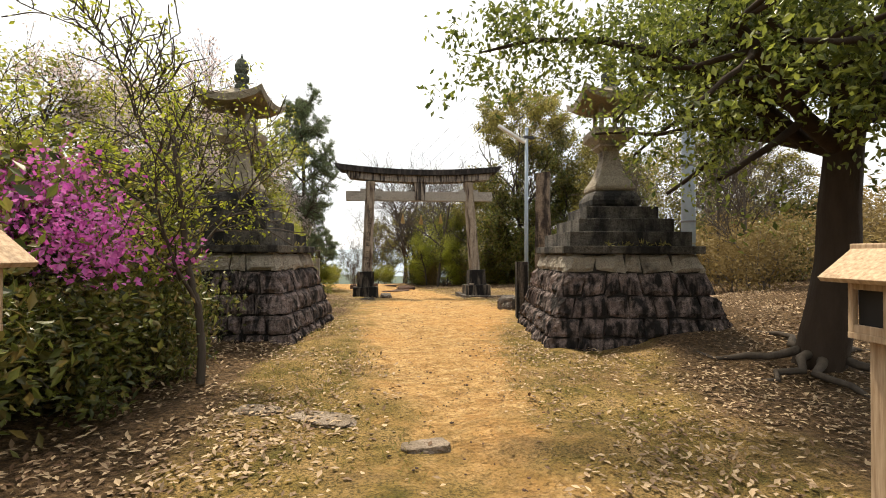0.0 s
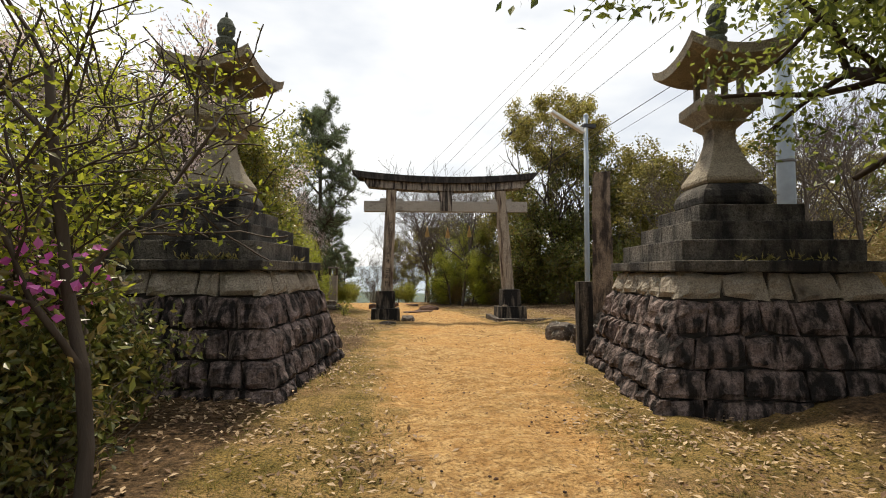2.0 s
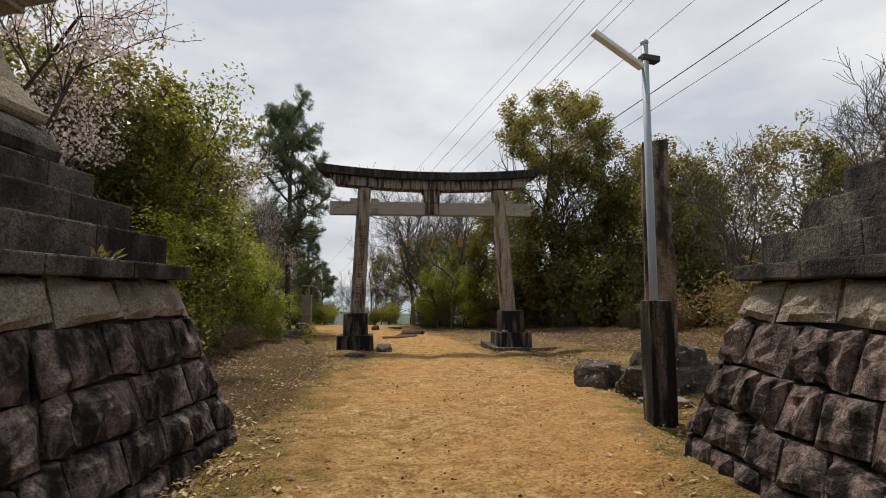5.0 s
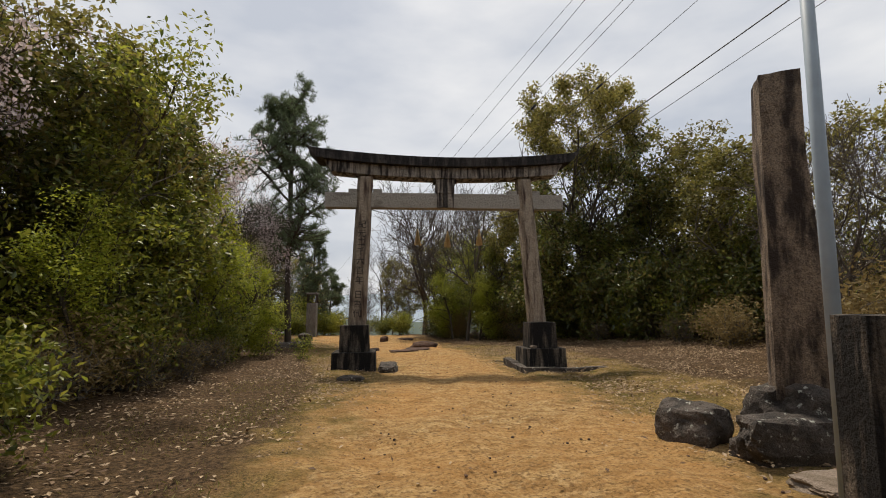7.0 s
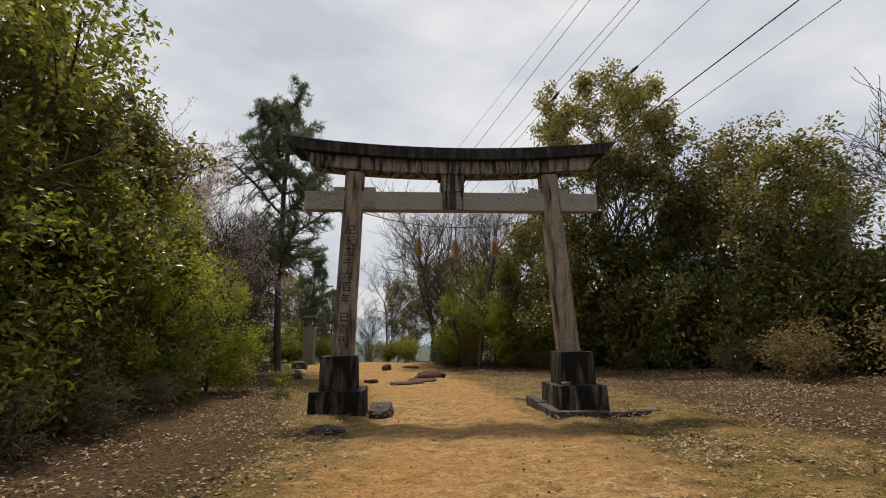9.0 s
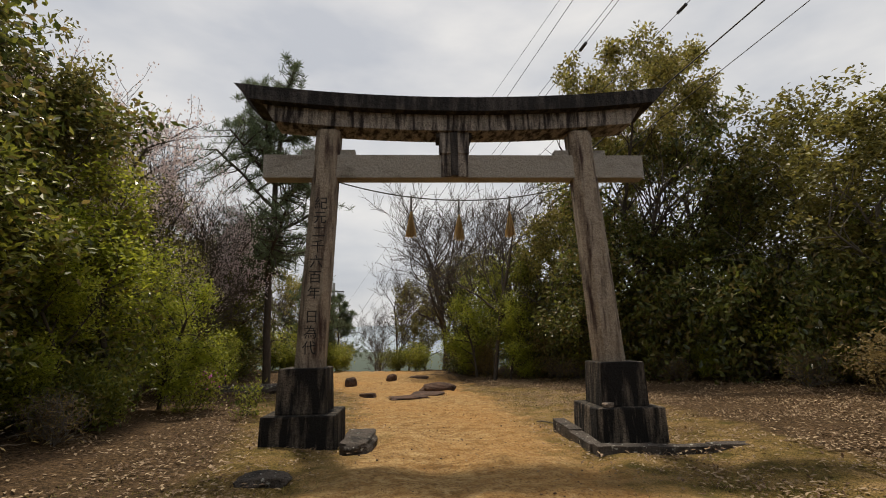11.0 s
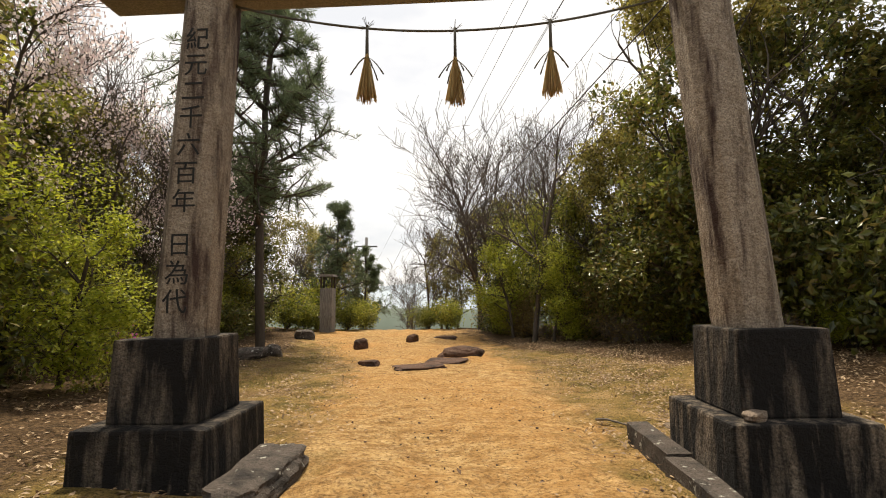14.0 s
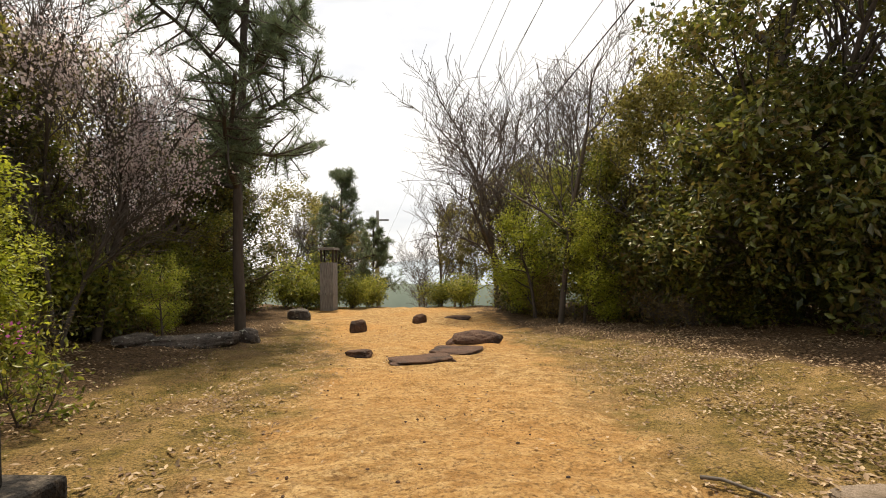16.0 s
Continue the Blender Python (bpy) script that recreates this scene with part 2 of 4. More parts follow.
def thing(name, label, category, m=None, group="", kind=""):
    ob = new(name)
    ob.empty_display_size = 0.2
    if m is not None:
        ob.matrix_basis = m
    return tagged(ob, label, category, group, kind)


def raw_mesh(name, verts, faces, material, smooth=False):
    """A mesh from arrays: verts (n, 3), faces (m, k) with one k."""
    verts, faces = np.asarray(verts, np.float32), np.asarray(faces, np.int32)
    me = bpy.data.meshes.new(name)
    k = faces.shape[1]
    me.vertices.add(len(verts))
    me.vertices.foreach_set("co", verts.ravel())
    me.loops.add(faces.size)
    me.loops.foreach_set("vertex_index", faces.ravel())
    me.polygons.add(len(faces))
    me.polygons.foreach_set("loop_start", np.arange(0, faces.size, k, dtype=np.int32))
    me.polygons.foreach_set("use_smooth", np.full(len(faces), smooth))
    me.update(calc_edges=True)
    me.validate()
    me.materials.append(material)
    return me


def box(bm, x0, x1, y0, y1, z0, z1, top=0.0, bevel=0.012, rough=0.0, seed=0):
    """A bevelled block; top pulls the upper corners inwards, rough shakes its surface."""
    r = bmesh.ops.create_cube(bm, size=1.0)
    vs = r["verts"]
    for v in vs:
        up = v.co.z > 0
        sx, sy = (1 if v.co.x > 0 else -1), (1 if v.co.y > 0 else -1)
        v.co = ((x1 if sx > 0 else x0) - sx * top * up, (y1 if sy > 0 else y0) - sy * top * up, z1 if up else z0)
    geom = vs + list({e for v in vs for e in v.link_edges})
    if rough:
        es = list({e for v in vs for e in v.link_edges})
        bmesh.ops.subdivide_edges(bm, edges=es, cuts=3, use_grid_fill=True)
        bm.verts.ensure_lookup_table()
        for v in bm.verts:
            o = v.co * 2.3 + Vector((seed, seed * 2, 0))
            v.co += noise.noise_vector(o) * rough + noise.noise_vector(o * 4) * rough * 0.4
    elif bevel:
        bmesh.ops.bevel(bm, geom=geom, offset=bevel, segments=2, affect="EDGES", profile=0.6)
    return bm


def block(*a, **k):
    return box(bmesh.new(), *a, **k)


def lathe(profile, sides=24, square=0.0, yaw=0.0):
    """Turned round z. square=1 gives a square section."""
    bm = bmesh.new()
    rings = []
    for r, z in profile:
        ring = []
        for i in range(sides):
            a = 2 * math.pi * i / sides
            c, s = math.cos(a), math.sin(a)
            f = 1.0 / max(abs(c), abs(s)) if square else 1.0
            f = 1 + (f - 1) * square
            ring.append(bm.verts.new((r * f * c, r * f * s, z)))
        rings.append(ring)
    for a, b in zip(rings, rings[1:]):
        for i in range(sides):
            bm.faces.new((a[i], a[(i + 1) % sides], b[(i + 1) % sides], b[i]))
    bm.faces.new(rings[0][::-1])
    bm.faces.new(rings[-1])
    return bm


def tubes(segs, sides=5):
    """Tapered tubes from rows of p0, p1, r0, r1, as arrays."""
    segs = np.asarray(segs, float)
    p0, p1, r0, r1 = segs[:, :3], segs[:, 3:6], segs[:, 6], segs[:, 7]
    d = p1 - p0
    d /= np.linalg.norm(d, axis=1, keepdims=True) + 1e-9
    ref = np.where(np.abs(d[:, 2:3]) > 0.9, np.array([[1.0, 0, 0]]), np.array([[0, 0, 1.0]]))
    a = np.cross(d, ref)
    a /= np.linalg.norm(a, axis=1, keepdims=True) + 1e-9
    b = np.cross(d, a)
    p1 = p1 + d * r1[:, None] * 0.4
    ang = np.arange(sides) * 2 * math.pi / sides
    ring = np.cos(ang)[None, :, None] * a[:, None] + np.sin(ang)[None, :, None] * b[:, None]
    v = np.concatenate([p0[:, None] + ring * r0[:, None, None], p1[:, None] + ring * r1[:, None, None]], 1)
    i = np.arange(sides)
    j = (i + 1) % sides
    f = np.stack([i, j, j + sides, i + sides], 1)
    f = f[None] + (np.arange(len(segs)) * 2 * sides)[:, None, None]
    return v.reshape(-1, 3), f.reshape(-1, 4)


def tube_mesh(name, segs, material, sides=5):
    segs = np.asarray(segs, float)
    thick = segs[:, 6] > 0.02
    if sides > 5 or thick.all() or not thick.any():
        v, f = tubes(segs, sides)
    else:
        v, f = tubes(segs[thick], sides)
        v2, f2 = tubes(segs[~thick], 3)
        v, f = np.concatenate([v, v2]), np.concatenate([f, f2 + len(v)])
    return raw_mesh(name, v, f, material, True)


def line_segs(points, r0, r1):
    n = len(points) - 1
    return [(*points[i], *points[i + 1], r0 + (r1 - r0) * i / n, r0 + (r1 - r0) * (i + 1) / n) for i in range(n)]


def rod_mesh(name, points, r0, r1, material, sides=6):
    """One unbroken tapered rod through the points, closed at both ends."""
    pts = np.asarray(points, float)
    n = len(pts)
    d = np.gradient(pts, axis=0)
    d /= np.linalg.norm(d, axis=1, keepdims=True)
    ref = np.array([1.0, 0, 0]) if abs(d[0, 2]) > 0.8 else np.array([0, 0, 1.0])
    a = np.cross(d, ref)
    a /= np.linalg.norm(a, axis=1, keepdims=True) + 1e-9
    b = np.cross(d, a)
    bm = bmesh.new()
    rings = []
    for i in range(n):
        r = r0 + (r1 - r0) * i / (n - 1)
        rings.append([bm.verts.new(pts[i] + r * (math.cos(6.28319 * k / sides) * a[i] + math.sin(6.28319 * k / sides) * b[i])) for k in range(sides)])
    for p, q in zip(rings, rings[1:]):
        for k in range(sides):
            bm.faces.new((p[k], p[(k + 1) % sides], q[(k + 1) % sides], q[k])).smooth = True
    bm.faces.new(rings[0][::-1])
    bm.faces.new(rings[-1])
    me = bpy.data.meshes.new(name)
    bm.to_mesh(me)
    bm.free()
    me.materials.append(material)
    return me


def unit(rng, n):
    v = rng.normal(size=(n, 3))
    return v / np.linalg.norm(v, axis=1, keepdims=True)


def leaf_quads(rng, centres, length, width, droop=0.0, flat=0.0):
    """One folded leaf of four corners at each centre."""
    n = len(centres)
    d = unit(rng, n)
    d[:, 2] = d[:, 2] * (1 - flat) - droop
    d /= np.linalg.norm(d, axis=1, keepdims=True)
    up = unit(rng, n) * (1 - flat) + np.array([0, 0, 1.0]) * (0.4 + flat)
    s = np.cross(d, up)
    s /= np.linalg.norm(s, axis=1, keepdims=True) + 1e-9
    nrm = np.cross(s, d)
    ln = (length * rng.uniform(0.65, 1.3, n))[:, None]
    wd = ln * width / length
    c = np.asarray(centres)
    v = np.stack([c, c + d * ln * 0.5 + s * wd * 0.5 + nrm * wd * 0.15, c + d * ln, c + d * ln * 0.5 - s * wd * 0.5 + nrm * wd * 0.15], 1)
    f = np.arange(n * 4).reshape(n, 4)
    return v.reshape(-1, 3), f


# ---- ground ----
PROFILE_Y = [-300, -40, -3, 0, 5, 8, 10, 13, 20, 28, 34, 42, 47, 60, 120, 400, 3000]
PROFILE_Z = [-6, -1, -0.15, 0, 0.28, 0.43, 0.52, 0.6, 0.66, 0.7, 0.8, 1.0, 0.95, -2.5, -14, -40, -40]
WAY_Y = [-6, 0, 8, 13, 21, 26, 30, 39, 50]
WAY_X = [-1.0, 0.7, 2.3, 4.1, 5.4, 6.0, 6.1, 4.9, 4.0]
WAY_W = [0.6, 0.7, 1.15, 2.3, 1.6, 2.0, 2.2, 3.6, 4.0]


def ground_z(x, y):
    """Height of the ground."""
    x, y = np.asarray(x, float), np.asarray(y, float)
    s = np.clip(y * 0.955 + np.clip(x, -40, 40) * 0.296, -60, 60)
    z = np.interp(y, PROFILE_Y, PROFILE_Z) - 0.0524 * s
    off = x - np.interp(y, WAY_Y, WAY_X)
    z = z + np.clip((off - 3.0) * 0.09, 0, 1.2) * np.interp(y, [3, 6, 30, 40], [0.5, 1, 1, 0.3])
    z = z + np.clip((off - 2.3) * 0.11, 0, 0.32) * np.interp(y, [4, 6, 8.5, 10.5], [0, 1, 1, 0])
    z = z + np.clip((-off - 3.5) * 0.05, 0, 0.8) * np.interp(y, [8, 14], [0, 1])
    return z


def gz(x, y):
    return float(ground_z(x, y))


def make_ground():
    def axis(lo, hi, step, far):
        a = list(np.arange(lo, hi + 1e-6, step))
        g, out, p = step, [], hi
        while p < far:
            g *= 1.25
            p += g
            out.append(p)
        g, back, p = step, [], lo
        while p > -far:
            g *= 1.25
            p -= g
            back.append(p)
        return np.array(back[::-1] + a + out)

    xs, ys = axis(-6, 16, 0.14, 2500), axis(-1, 44, 0.14, 2500)
    gx, gy = np.meshgrid(xs, ys)
    z = ground_z(gx, gy)
    rng = np.random.default_rng(3)
    lump = np.zeros_like(z)
    for wave, amp in ((2.1, 0.022), (0.9, 0.014), (0.45, 0.008)):
        for _ in range(6):
            a, ph = rng.uniform(0, 6.28), rng.uniform(0, 6.28)
            lump += amp * np.sin((gx * math.cos(a) + gy * math.sin(a)) * 6.28 / wave * rng.uniform(0.7, 1.4) + ph) / 2
    near = (np.abs(gx) < 30) & (gy < 60)
    z = z + lump * near
    nx, ny = len(xs), len(ys)
    idx = np.arange(nx * ny).reshape(ny, nx)
    f = np.stack([idx[:-1, :-1], idx[:-1, 1:], idx[1:, 1:], idx[1:, :-1]], -1).reshape(-1, 4)
    me = raw_mesh("ground", np.stack([gx, gy, z], -1).reshape(-1, 3), f, GROUND, True)
    off = np.abs(gx - np.interp(gy, WAY_Y, WAY_X)) / np.interp(gy, WAY_Y, WAY_W)
    fac = np.clip(1.5 - off, 0, 1) * np.interp(gy, [3, 6.5], [0.45, 1.0])
    at = me.attributes.new("path", "FLOAT", "POINT")
    at.data.foreach_set("value", fac.ravel().astype(np.float32))
    side = gx - np.interp(gy, WAY_Y, WAY_X)
    # Mask along the wood: leaf mould together with its painted tree shade.
    wood = np.clip((side - np.interp(gy, [0, 5, 9, 20, 26, 34], [1.6, 2.1, 4.5, 4.2, 4.8, 2.4])) * 0.8, 0, 1)
    wood = np.maximum(wood, np.clip((-side - np.interp(gy, [0, 7, 12, 20, 27, 34], [1.3, 1.8, 2.0, 2.5, 4.2, 3.4])) * 0.9, 0, 1))
    at = me.attributes.new("shady_mould", "FLOAT", "POINT")
    at.data.foreach_set("value", wood.ravel().astype(np.float32))
    tagged(new("ground", me), "sandy orange footpath between dry grass and leaf litter", "ground", kind="structure")


make_ground()


# ---- trees ----
def grow(rng, segs, tips, p, d, length, r, depth, spec):
    """One limb and, from it, its own limbs."""
    n = spec["steps"]
    step = length / n
    for i in range(n):
        bend = rng.normal(size=3) * spec["wobble"]
        bend[2] += spec["lift"] if depth < spec["depth"] else spec.get("trunk_lift", 0.1)
        d = d + bend
        d /= np.linalg.norm(d)
        q = p + d * step
        r1 = r * (1 - 0.55 / n)
        if depth >= spec.get("bare_from", 0):
            segs.append((*p, *q, r, r1, depth))
        u = (i + 1) / n
        if depth <= spec["leafy"]:
            tips.append(q)
        if depth > 0 and u >= (spec["clear"] if depth == spec["depth"] else 0.25):
            for _ in range(spec["forks"][depth - 1]):
                side = rng.normal(size=3)
                side -= d * (side @ d)
                side /= np.linalg.norm(side) + 1e-9
                c = d * spec["ahead"] + side
                c[2] += spec["rise"]
                c /= np.linalg.norm(c)
                ln = length * spec["shrink"] * rng.uniform(0.65, 1.15) * (1 - spec.get("cone", 0) * u * (depth == spec["depth"]))
                grow(rng, segs, tips, q, c, ln, r1 * 0.58, depth - 1, spec)
        p, r = q, r1


TREE = dict(steps=5, wobble=0.13, lift=0.02, trunk_lift=0.15, depth=3, leafy=1, clear=0.4, forks=(2, 2, 2), ahead=0.7, rise=0.25, shrink=0.55)


def tree(name, label, category, seed, height, radius, spec, bark, leaf=None, per_tip=8, spread=0.35, size=0.1, wide=0.05, sides=5, lean=(0, 0), droop=0.15, flat=0.0, second=None, stems=1, most=14000, clumps=1.0, dome=None):
    rng = np.random.default_rng(seed)
    segs, tips = [], []
    for s in range(stems):
        d = np.array([lean[0], lean[1], 1.0]) + (rng.normal(size=3) * 0.35 * np.array([1, 1, 0.2]) if stems > 1 else 0)
        grow(rng, segs, tips, np.array([rng.normal() * 0.1 * (stems > 1), rng.normal() * 0.1 * (stems > 1), -0.12]), d / np.linalg.norm(d), height * spec.get("trunk", 0.62), radius, spec["depth"], spec)
    t = np.array(tips)
    s = np.array(segs)
    s[:, 6:8] = np.maximum(s[:, 6:8], 0.004 if height < 4 else 0.007)
    root = thing(name, label, category)
    k = height / max(s[:, 5].max(), (t[:, 2].max() if len(t) else 0))
    s[:, :6] *= k
    t = t * k
    main = s[:, 8] == spec["depth"]
    ob = new("trunk", tube_mesh("trunk", s[main], bark, max(sides, 5)))
    ob.parent = root
    ob = new("branchwork", tube_mesh("branchwork", s[~main], bark, sides))
    ob.parent = root
    tagged(ob, kind="stuff")
    if leaf is not None:
        n = min(most, len(t) * per_tip)
        if dome:
            cz, rad, tall, num = dome
            u = unit(rng, num) * rng.uniform(0.45, 1.0, (num, 1)) ** 0.5
            u *= 1 + 0.18 * np.sin(u[:, :1] * 5 + u[:, 1:2] * 4)
            t = np.stack([u[:, 0] * rad + (t[:, 0].mean()), u[:, 1] * rad + t[:, 1].mean(), cz + u[:, 2] * tall], 1)
        keep = rng.permutation(len(t))[:max(60, int(len(t) * clumps))]
        t = t[keep] if clumps < 1 else t

        def crown(nm, m, n, sz, wd, lab=""):
            pool = t if nm == "crown" else t[(t[:, 2] > 0.52 * height) & (np.sin(t[:, 0] * 4.3 + 1) * np.sin(t[:, 1] * 4.1) > 0.0)]
            pick = pool[rng.integers(0, len(pool), n)]
            c = pick + unit(rng, n) * (rng.uniform(0, 1, (n, 1)) ** 0.6) * spread
            c[:, 2] = np.maximum(c[:, 2], 0.03)
            v, f = leaf_quads(rng, c, sz, wd, droop, flat)
            o = new(nm, raw_mesh(nm, v, f, m))
            o.parent = root
            tagged(o, lab)
        crown("crown", leaf, n, size, wide)
        if second:
            crown(second[0], second[1], second[2], second[3], second[4], second[5])
    return root


def at(x, y, turn=0.0, scale=1.0, tall=None, sink=0.0):
    m = pose(x, y, gz(x, y) - sink, 0, 0, turn)
    return m @ Matrix.Diagonal((scale, scale, tall or scale, 1))


def plant(kind, spots):
    """Sets copies of a tree at rows of x, y, turn, scale, height scale."""
    first = True
    for x, y, turn, sc, tall in spots:
        m = at(x, y, turn, sc, tall)
        if first:
            kind.matrix_basis = m
            first = False
        else:
            o = copy_thing(kind, Matrix())
            o.matrix_basis = m


EVERGREEN = dict(TREE, bare_from=1, clear=0.12, forks=(2, 2, 2), shrink=0.5, trunk=0.72, rise=0.15)
ROUND = dict(TREE, bare_from=1, clear=0.45, forks=(2, 2, 3), shrink=0.62, trunk=0.5, rise=0.45, wobble=0.1)
BARE = dict(TREE, clear=0.3, forks=(2, 2, 2), shrink=0.55, trunk=0.6, rise=0.55, leafy=0, wobble=0.12)
BUSH = dict(TREE, bare_from=1, steps=4, depth=2, clear=0.1, forks=(2, 2), shrink=0.6, trunk=0.8, rise=0.2, wobble=0.2, leafy=1)

rngp = np.random.default_rng(11)


def scatter(line, count, depth, scale, tall, jitter=0.6):
    """Spots along a line of corners, up to depth metres off it sideways (negative: to the other side)."""
    pts = np.array(line, float)
    seg = np.linalg.norm(np.diff(pts, axis=0), axis=1)
    cum = np.concatenate([[0], np.cumsum(seg)])
    out = []
    for i in range(count):
        u = (i + rngp.uniform(0.1, 0.9)) / count * cum[-1]
        x, y = np.interp(u, cum, pts[:, 0]), np.interp(u, cum, pts[:, 1])
        off = rngp.uniform(0, 1) * depth
        k = rngp.uniform(*scale)
        out.append((x + off + rngp.normal() * jitter * 0.4, y + rngp.normal() * jitter, rngp.uniform(0, 360), k, k * rngp.uniform(*tall)))
    return out


LEFT = [(-2.6, 13.2), (-1.9, 15.5), (-1.3, 18), (-1.0, 21), (-2.0, 25), (-2.3, 28), (-1.6, 32), (-1.2, 36), (-1.2, 41)]
RIGHT = [(9.8, 42), (10.9, 36), (12.6, 32.5), (15, 29.5), (15.6, 26), (16.6, 22), (17.2, 17), (16.5, 12)]
WIRES = [
    (10.36, 11.81, 2.82, 3.13, 0.009),
    (9.83, 10.83, 4.0, 1.51, 0.012),
    (10.55, 10.36, 4.81, 1.65, 0.011),
    (9.41, 8.8, 4.68, -0.25, 0.01),
    (11.33, 9.13, 4.55, -0.57, 0.011),
    (9.64, 6.21, 4.28, -1.5, 0.017),
    (10.15, 6.08, 4.93, -1.95, 0.01),
]


def plant_all():
    ev1 = tree("evergreen_tree", "dense dark evergreen tree at the edge of the wood", "tree", 1, 7.0, 0.11, EVERGREEN, BARK, LEAF_DARK, 30, 0.36, 0.165, 0.08, most=10500, clumps=0.4, flat=0.35)
    ev2 = tree("evergreen_tree", "mid-green broadleaf tree at the edge of the wood", "tree", 2, 7.0, 0.1, EVERGREEN, BARK, LEAF_MID, 30, 0.34, 0.125, 0.06, most=11500, clumps=0.4, flat=0.35)
    ol = tree("olive_tree", "olive-green broadleaf tree with open crown", "tree", 3, 7.5, 0.1, dict(EVERGREEN, clear=0.25, rise=0.35), BARK_GREY, LEAF_OLIVE, 70, 0.4, 0.14, 0.075, most=7500, dome=(4.9, 1.7, 2.4, 130), flat=0.3)
    bu1 = tree("evergreen_bush", "dark green bush reaching down to the ground", "bush", 4, 2.4, 0.03, BUSH, BARK, LEAF_DARK, 70, 0.45, 0.155, 0.07, stems=5, most=5000, clumps=0.6)
    bu2 = tree("green_bush", "leafy mid-green bush at the wood's edge", "bush", 5, 2.2, 0.03, BUSH, BARK, LEAF_MID, 70, 0.45, 0.14, 0.065, stems=5, most=4800, clumps=0.6)
    bu3 = tree("dry_bush", "brownish bush of dry leaves and twigs", "bush", 6, 2.0, 0.02, BUSH, BARK_GREY, LEAF_DRY, 50, 0.45, 0.11, 0.04, stems=6, most=3200)
    bare = tree("bare_tree", "slender leafless grey tree with fine twigs", "tree", 7, 9.0, 0.1, dict(BARE, forks=(2, 2, 2), steps=6, shrink=0.56), BARK_TWIG, sides=4)
    bare2 = tree("bare_tree", "leafless many-stemmed grey tree", "tree", 8, 8.0, 0.07, dict(BARE, forks=(2, 2, 1), steps=6), BARK_TWIG, sides=4, stems=3)
    cherry = tree("cherry_tree", "cherry tree in pale pink blossom", "tree", 9, 8.0, 0.13, dict(BARE, leafy=1, rise=0.35, shrink=0.6, forks=(2, 2, 2)), BARK, LEAF_BLOSSOM, 6, 0.22, 0.07, 0.06, most=9000)
    yel = tree("yellow_green_tree", "small tree with fresh yellow-green leaves", "tree", 10, 5.0, 0.07, dict(EVERGREEN, rise=0.1), BARK, LEAF_YELLOW, 8, 0.35, 0.1, 0.05, most=9000, flat=0.4)

    spots_l = [(x, y, r, k * (0.95 if y < 19 else 1.25), h * (0.85 if y < 19 else 1.3)) for x, y, r, k, h in scatter(LEFT, 14, -1.6, (0.65, 0.85), (0.85, 1.1))]
    plant(ev1, spots_l[::2] + [(-3.9, 18.5, 30, 0.9, 0.9), (-4, 22, 80, 1.0, 1.05), (-4.5, 27.5, 10, 1.0, 1.1), (15.6, 27.4, 140, 1.2, 1.5), (14.2, 30.4, 260, 1.1, 1.25), (14.5, 31.5, 300, 0.9, 0.95), (12.3, 36.5, 77, 1.0, 1.15), (16.3, 27.6, 10, 0.95, 1.0), (10.6, 40.5, 0, 0.9, 0.95)])
    # Spots with y under 1 are unseen trees, added to shade the pedestal fronts.
    plant(ev2, spots_l[1::2] + [(-5, 19.5, 20, 1.1, 1.0), (-3.5, -3.5, 10, 1.1, 1.2), (4.6, -4.5, 60, 1.2, 1.2), (-7, 0.5, 140, 1.2, 1.2), (9.5, 0.2, 200, 1.1, 1.1), (17.5, 28.6, 60, 1.1, 1.1), (12.2, 34.6, 240, 0.85, 0.9), (15.6, 29.6, 33, 0.8, 0.8), (18.5, 23.5, 0, 1.0, 0.9), (11.6, 39, 90, 1.0, 1.1), (-5.5, 13.5, 0, 1.0, 0.9), (-6, 9, 50, 1.0, 0.8), (-6.5, 5.5, 150, 0.9, 0.65)])
    # The three spots with negative y are out of view too, added to block light.
    plant(ol, [(-3.2, 19.5, 0, 1.0, 1.05), (-2.3, 24.3, 300, 0.7, 1.05), (-2.9, 20.8, 220, 0.8, 1.05), (17.2, 25.6, 40, 1.25, 1.25), (17.6, 22.4, 200, 1.1, 1.05), (16.6, 30.5, 120, 1.2, 1.35), (13.5, 33.5, 200, 1.0, 1.1), (18.6, 19.2, 300, 1.0, 1.0), (0.4, -6.5, 30, 1.2, 1.2), (-7.5, -4, 200, 1.2, 1.3), (9.0, -5, 90, 1.2, 1.2), (-3, 24.2, 120, 0.9, 0.95), (-3.6, 30, 200, 1.0, 1.0), (-5.9, 20, 10, 1.1, 1.1), (14.2, 35, 50, 1.2, 1.25), (19.5, 28, 90, 1.2, 1.2), (20, 24, 180, 1.1, 1.0), (21, 19, 20, 1.0, 0.9), (20, 15, 220, 0.9, 0.75), (-2.6, 37, 10, 0.9, 0.9), (-4.5, 34, 66, 1.0, 1.1), (12, 44, 10, 1.0, 1.1), (9.2, 48, 100, 0.8, 0.7), (0.2, 49, 40, 0.9, 1.0), (8.4, 51, 10, 0.9, 1.1), (1.0, 55, 80, 1.0, 1.1), (-2.5, 52, 0, 1.2, 1.3), (10.5, 47.5, 0, 1.0, 1.1)])
    edge = scatter(LEFT, 26, -0.9, (0.7, 1.15), (0.8, 1.2), 0.4)
    edge_r = scatter(RIGHT, 30, 1.2, (0.75, 1.2), (0.8, 1.25), 0.5)
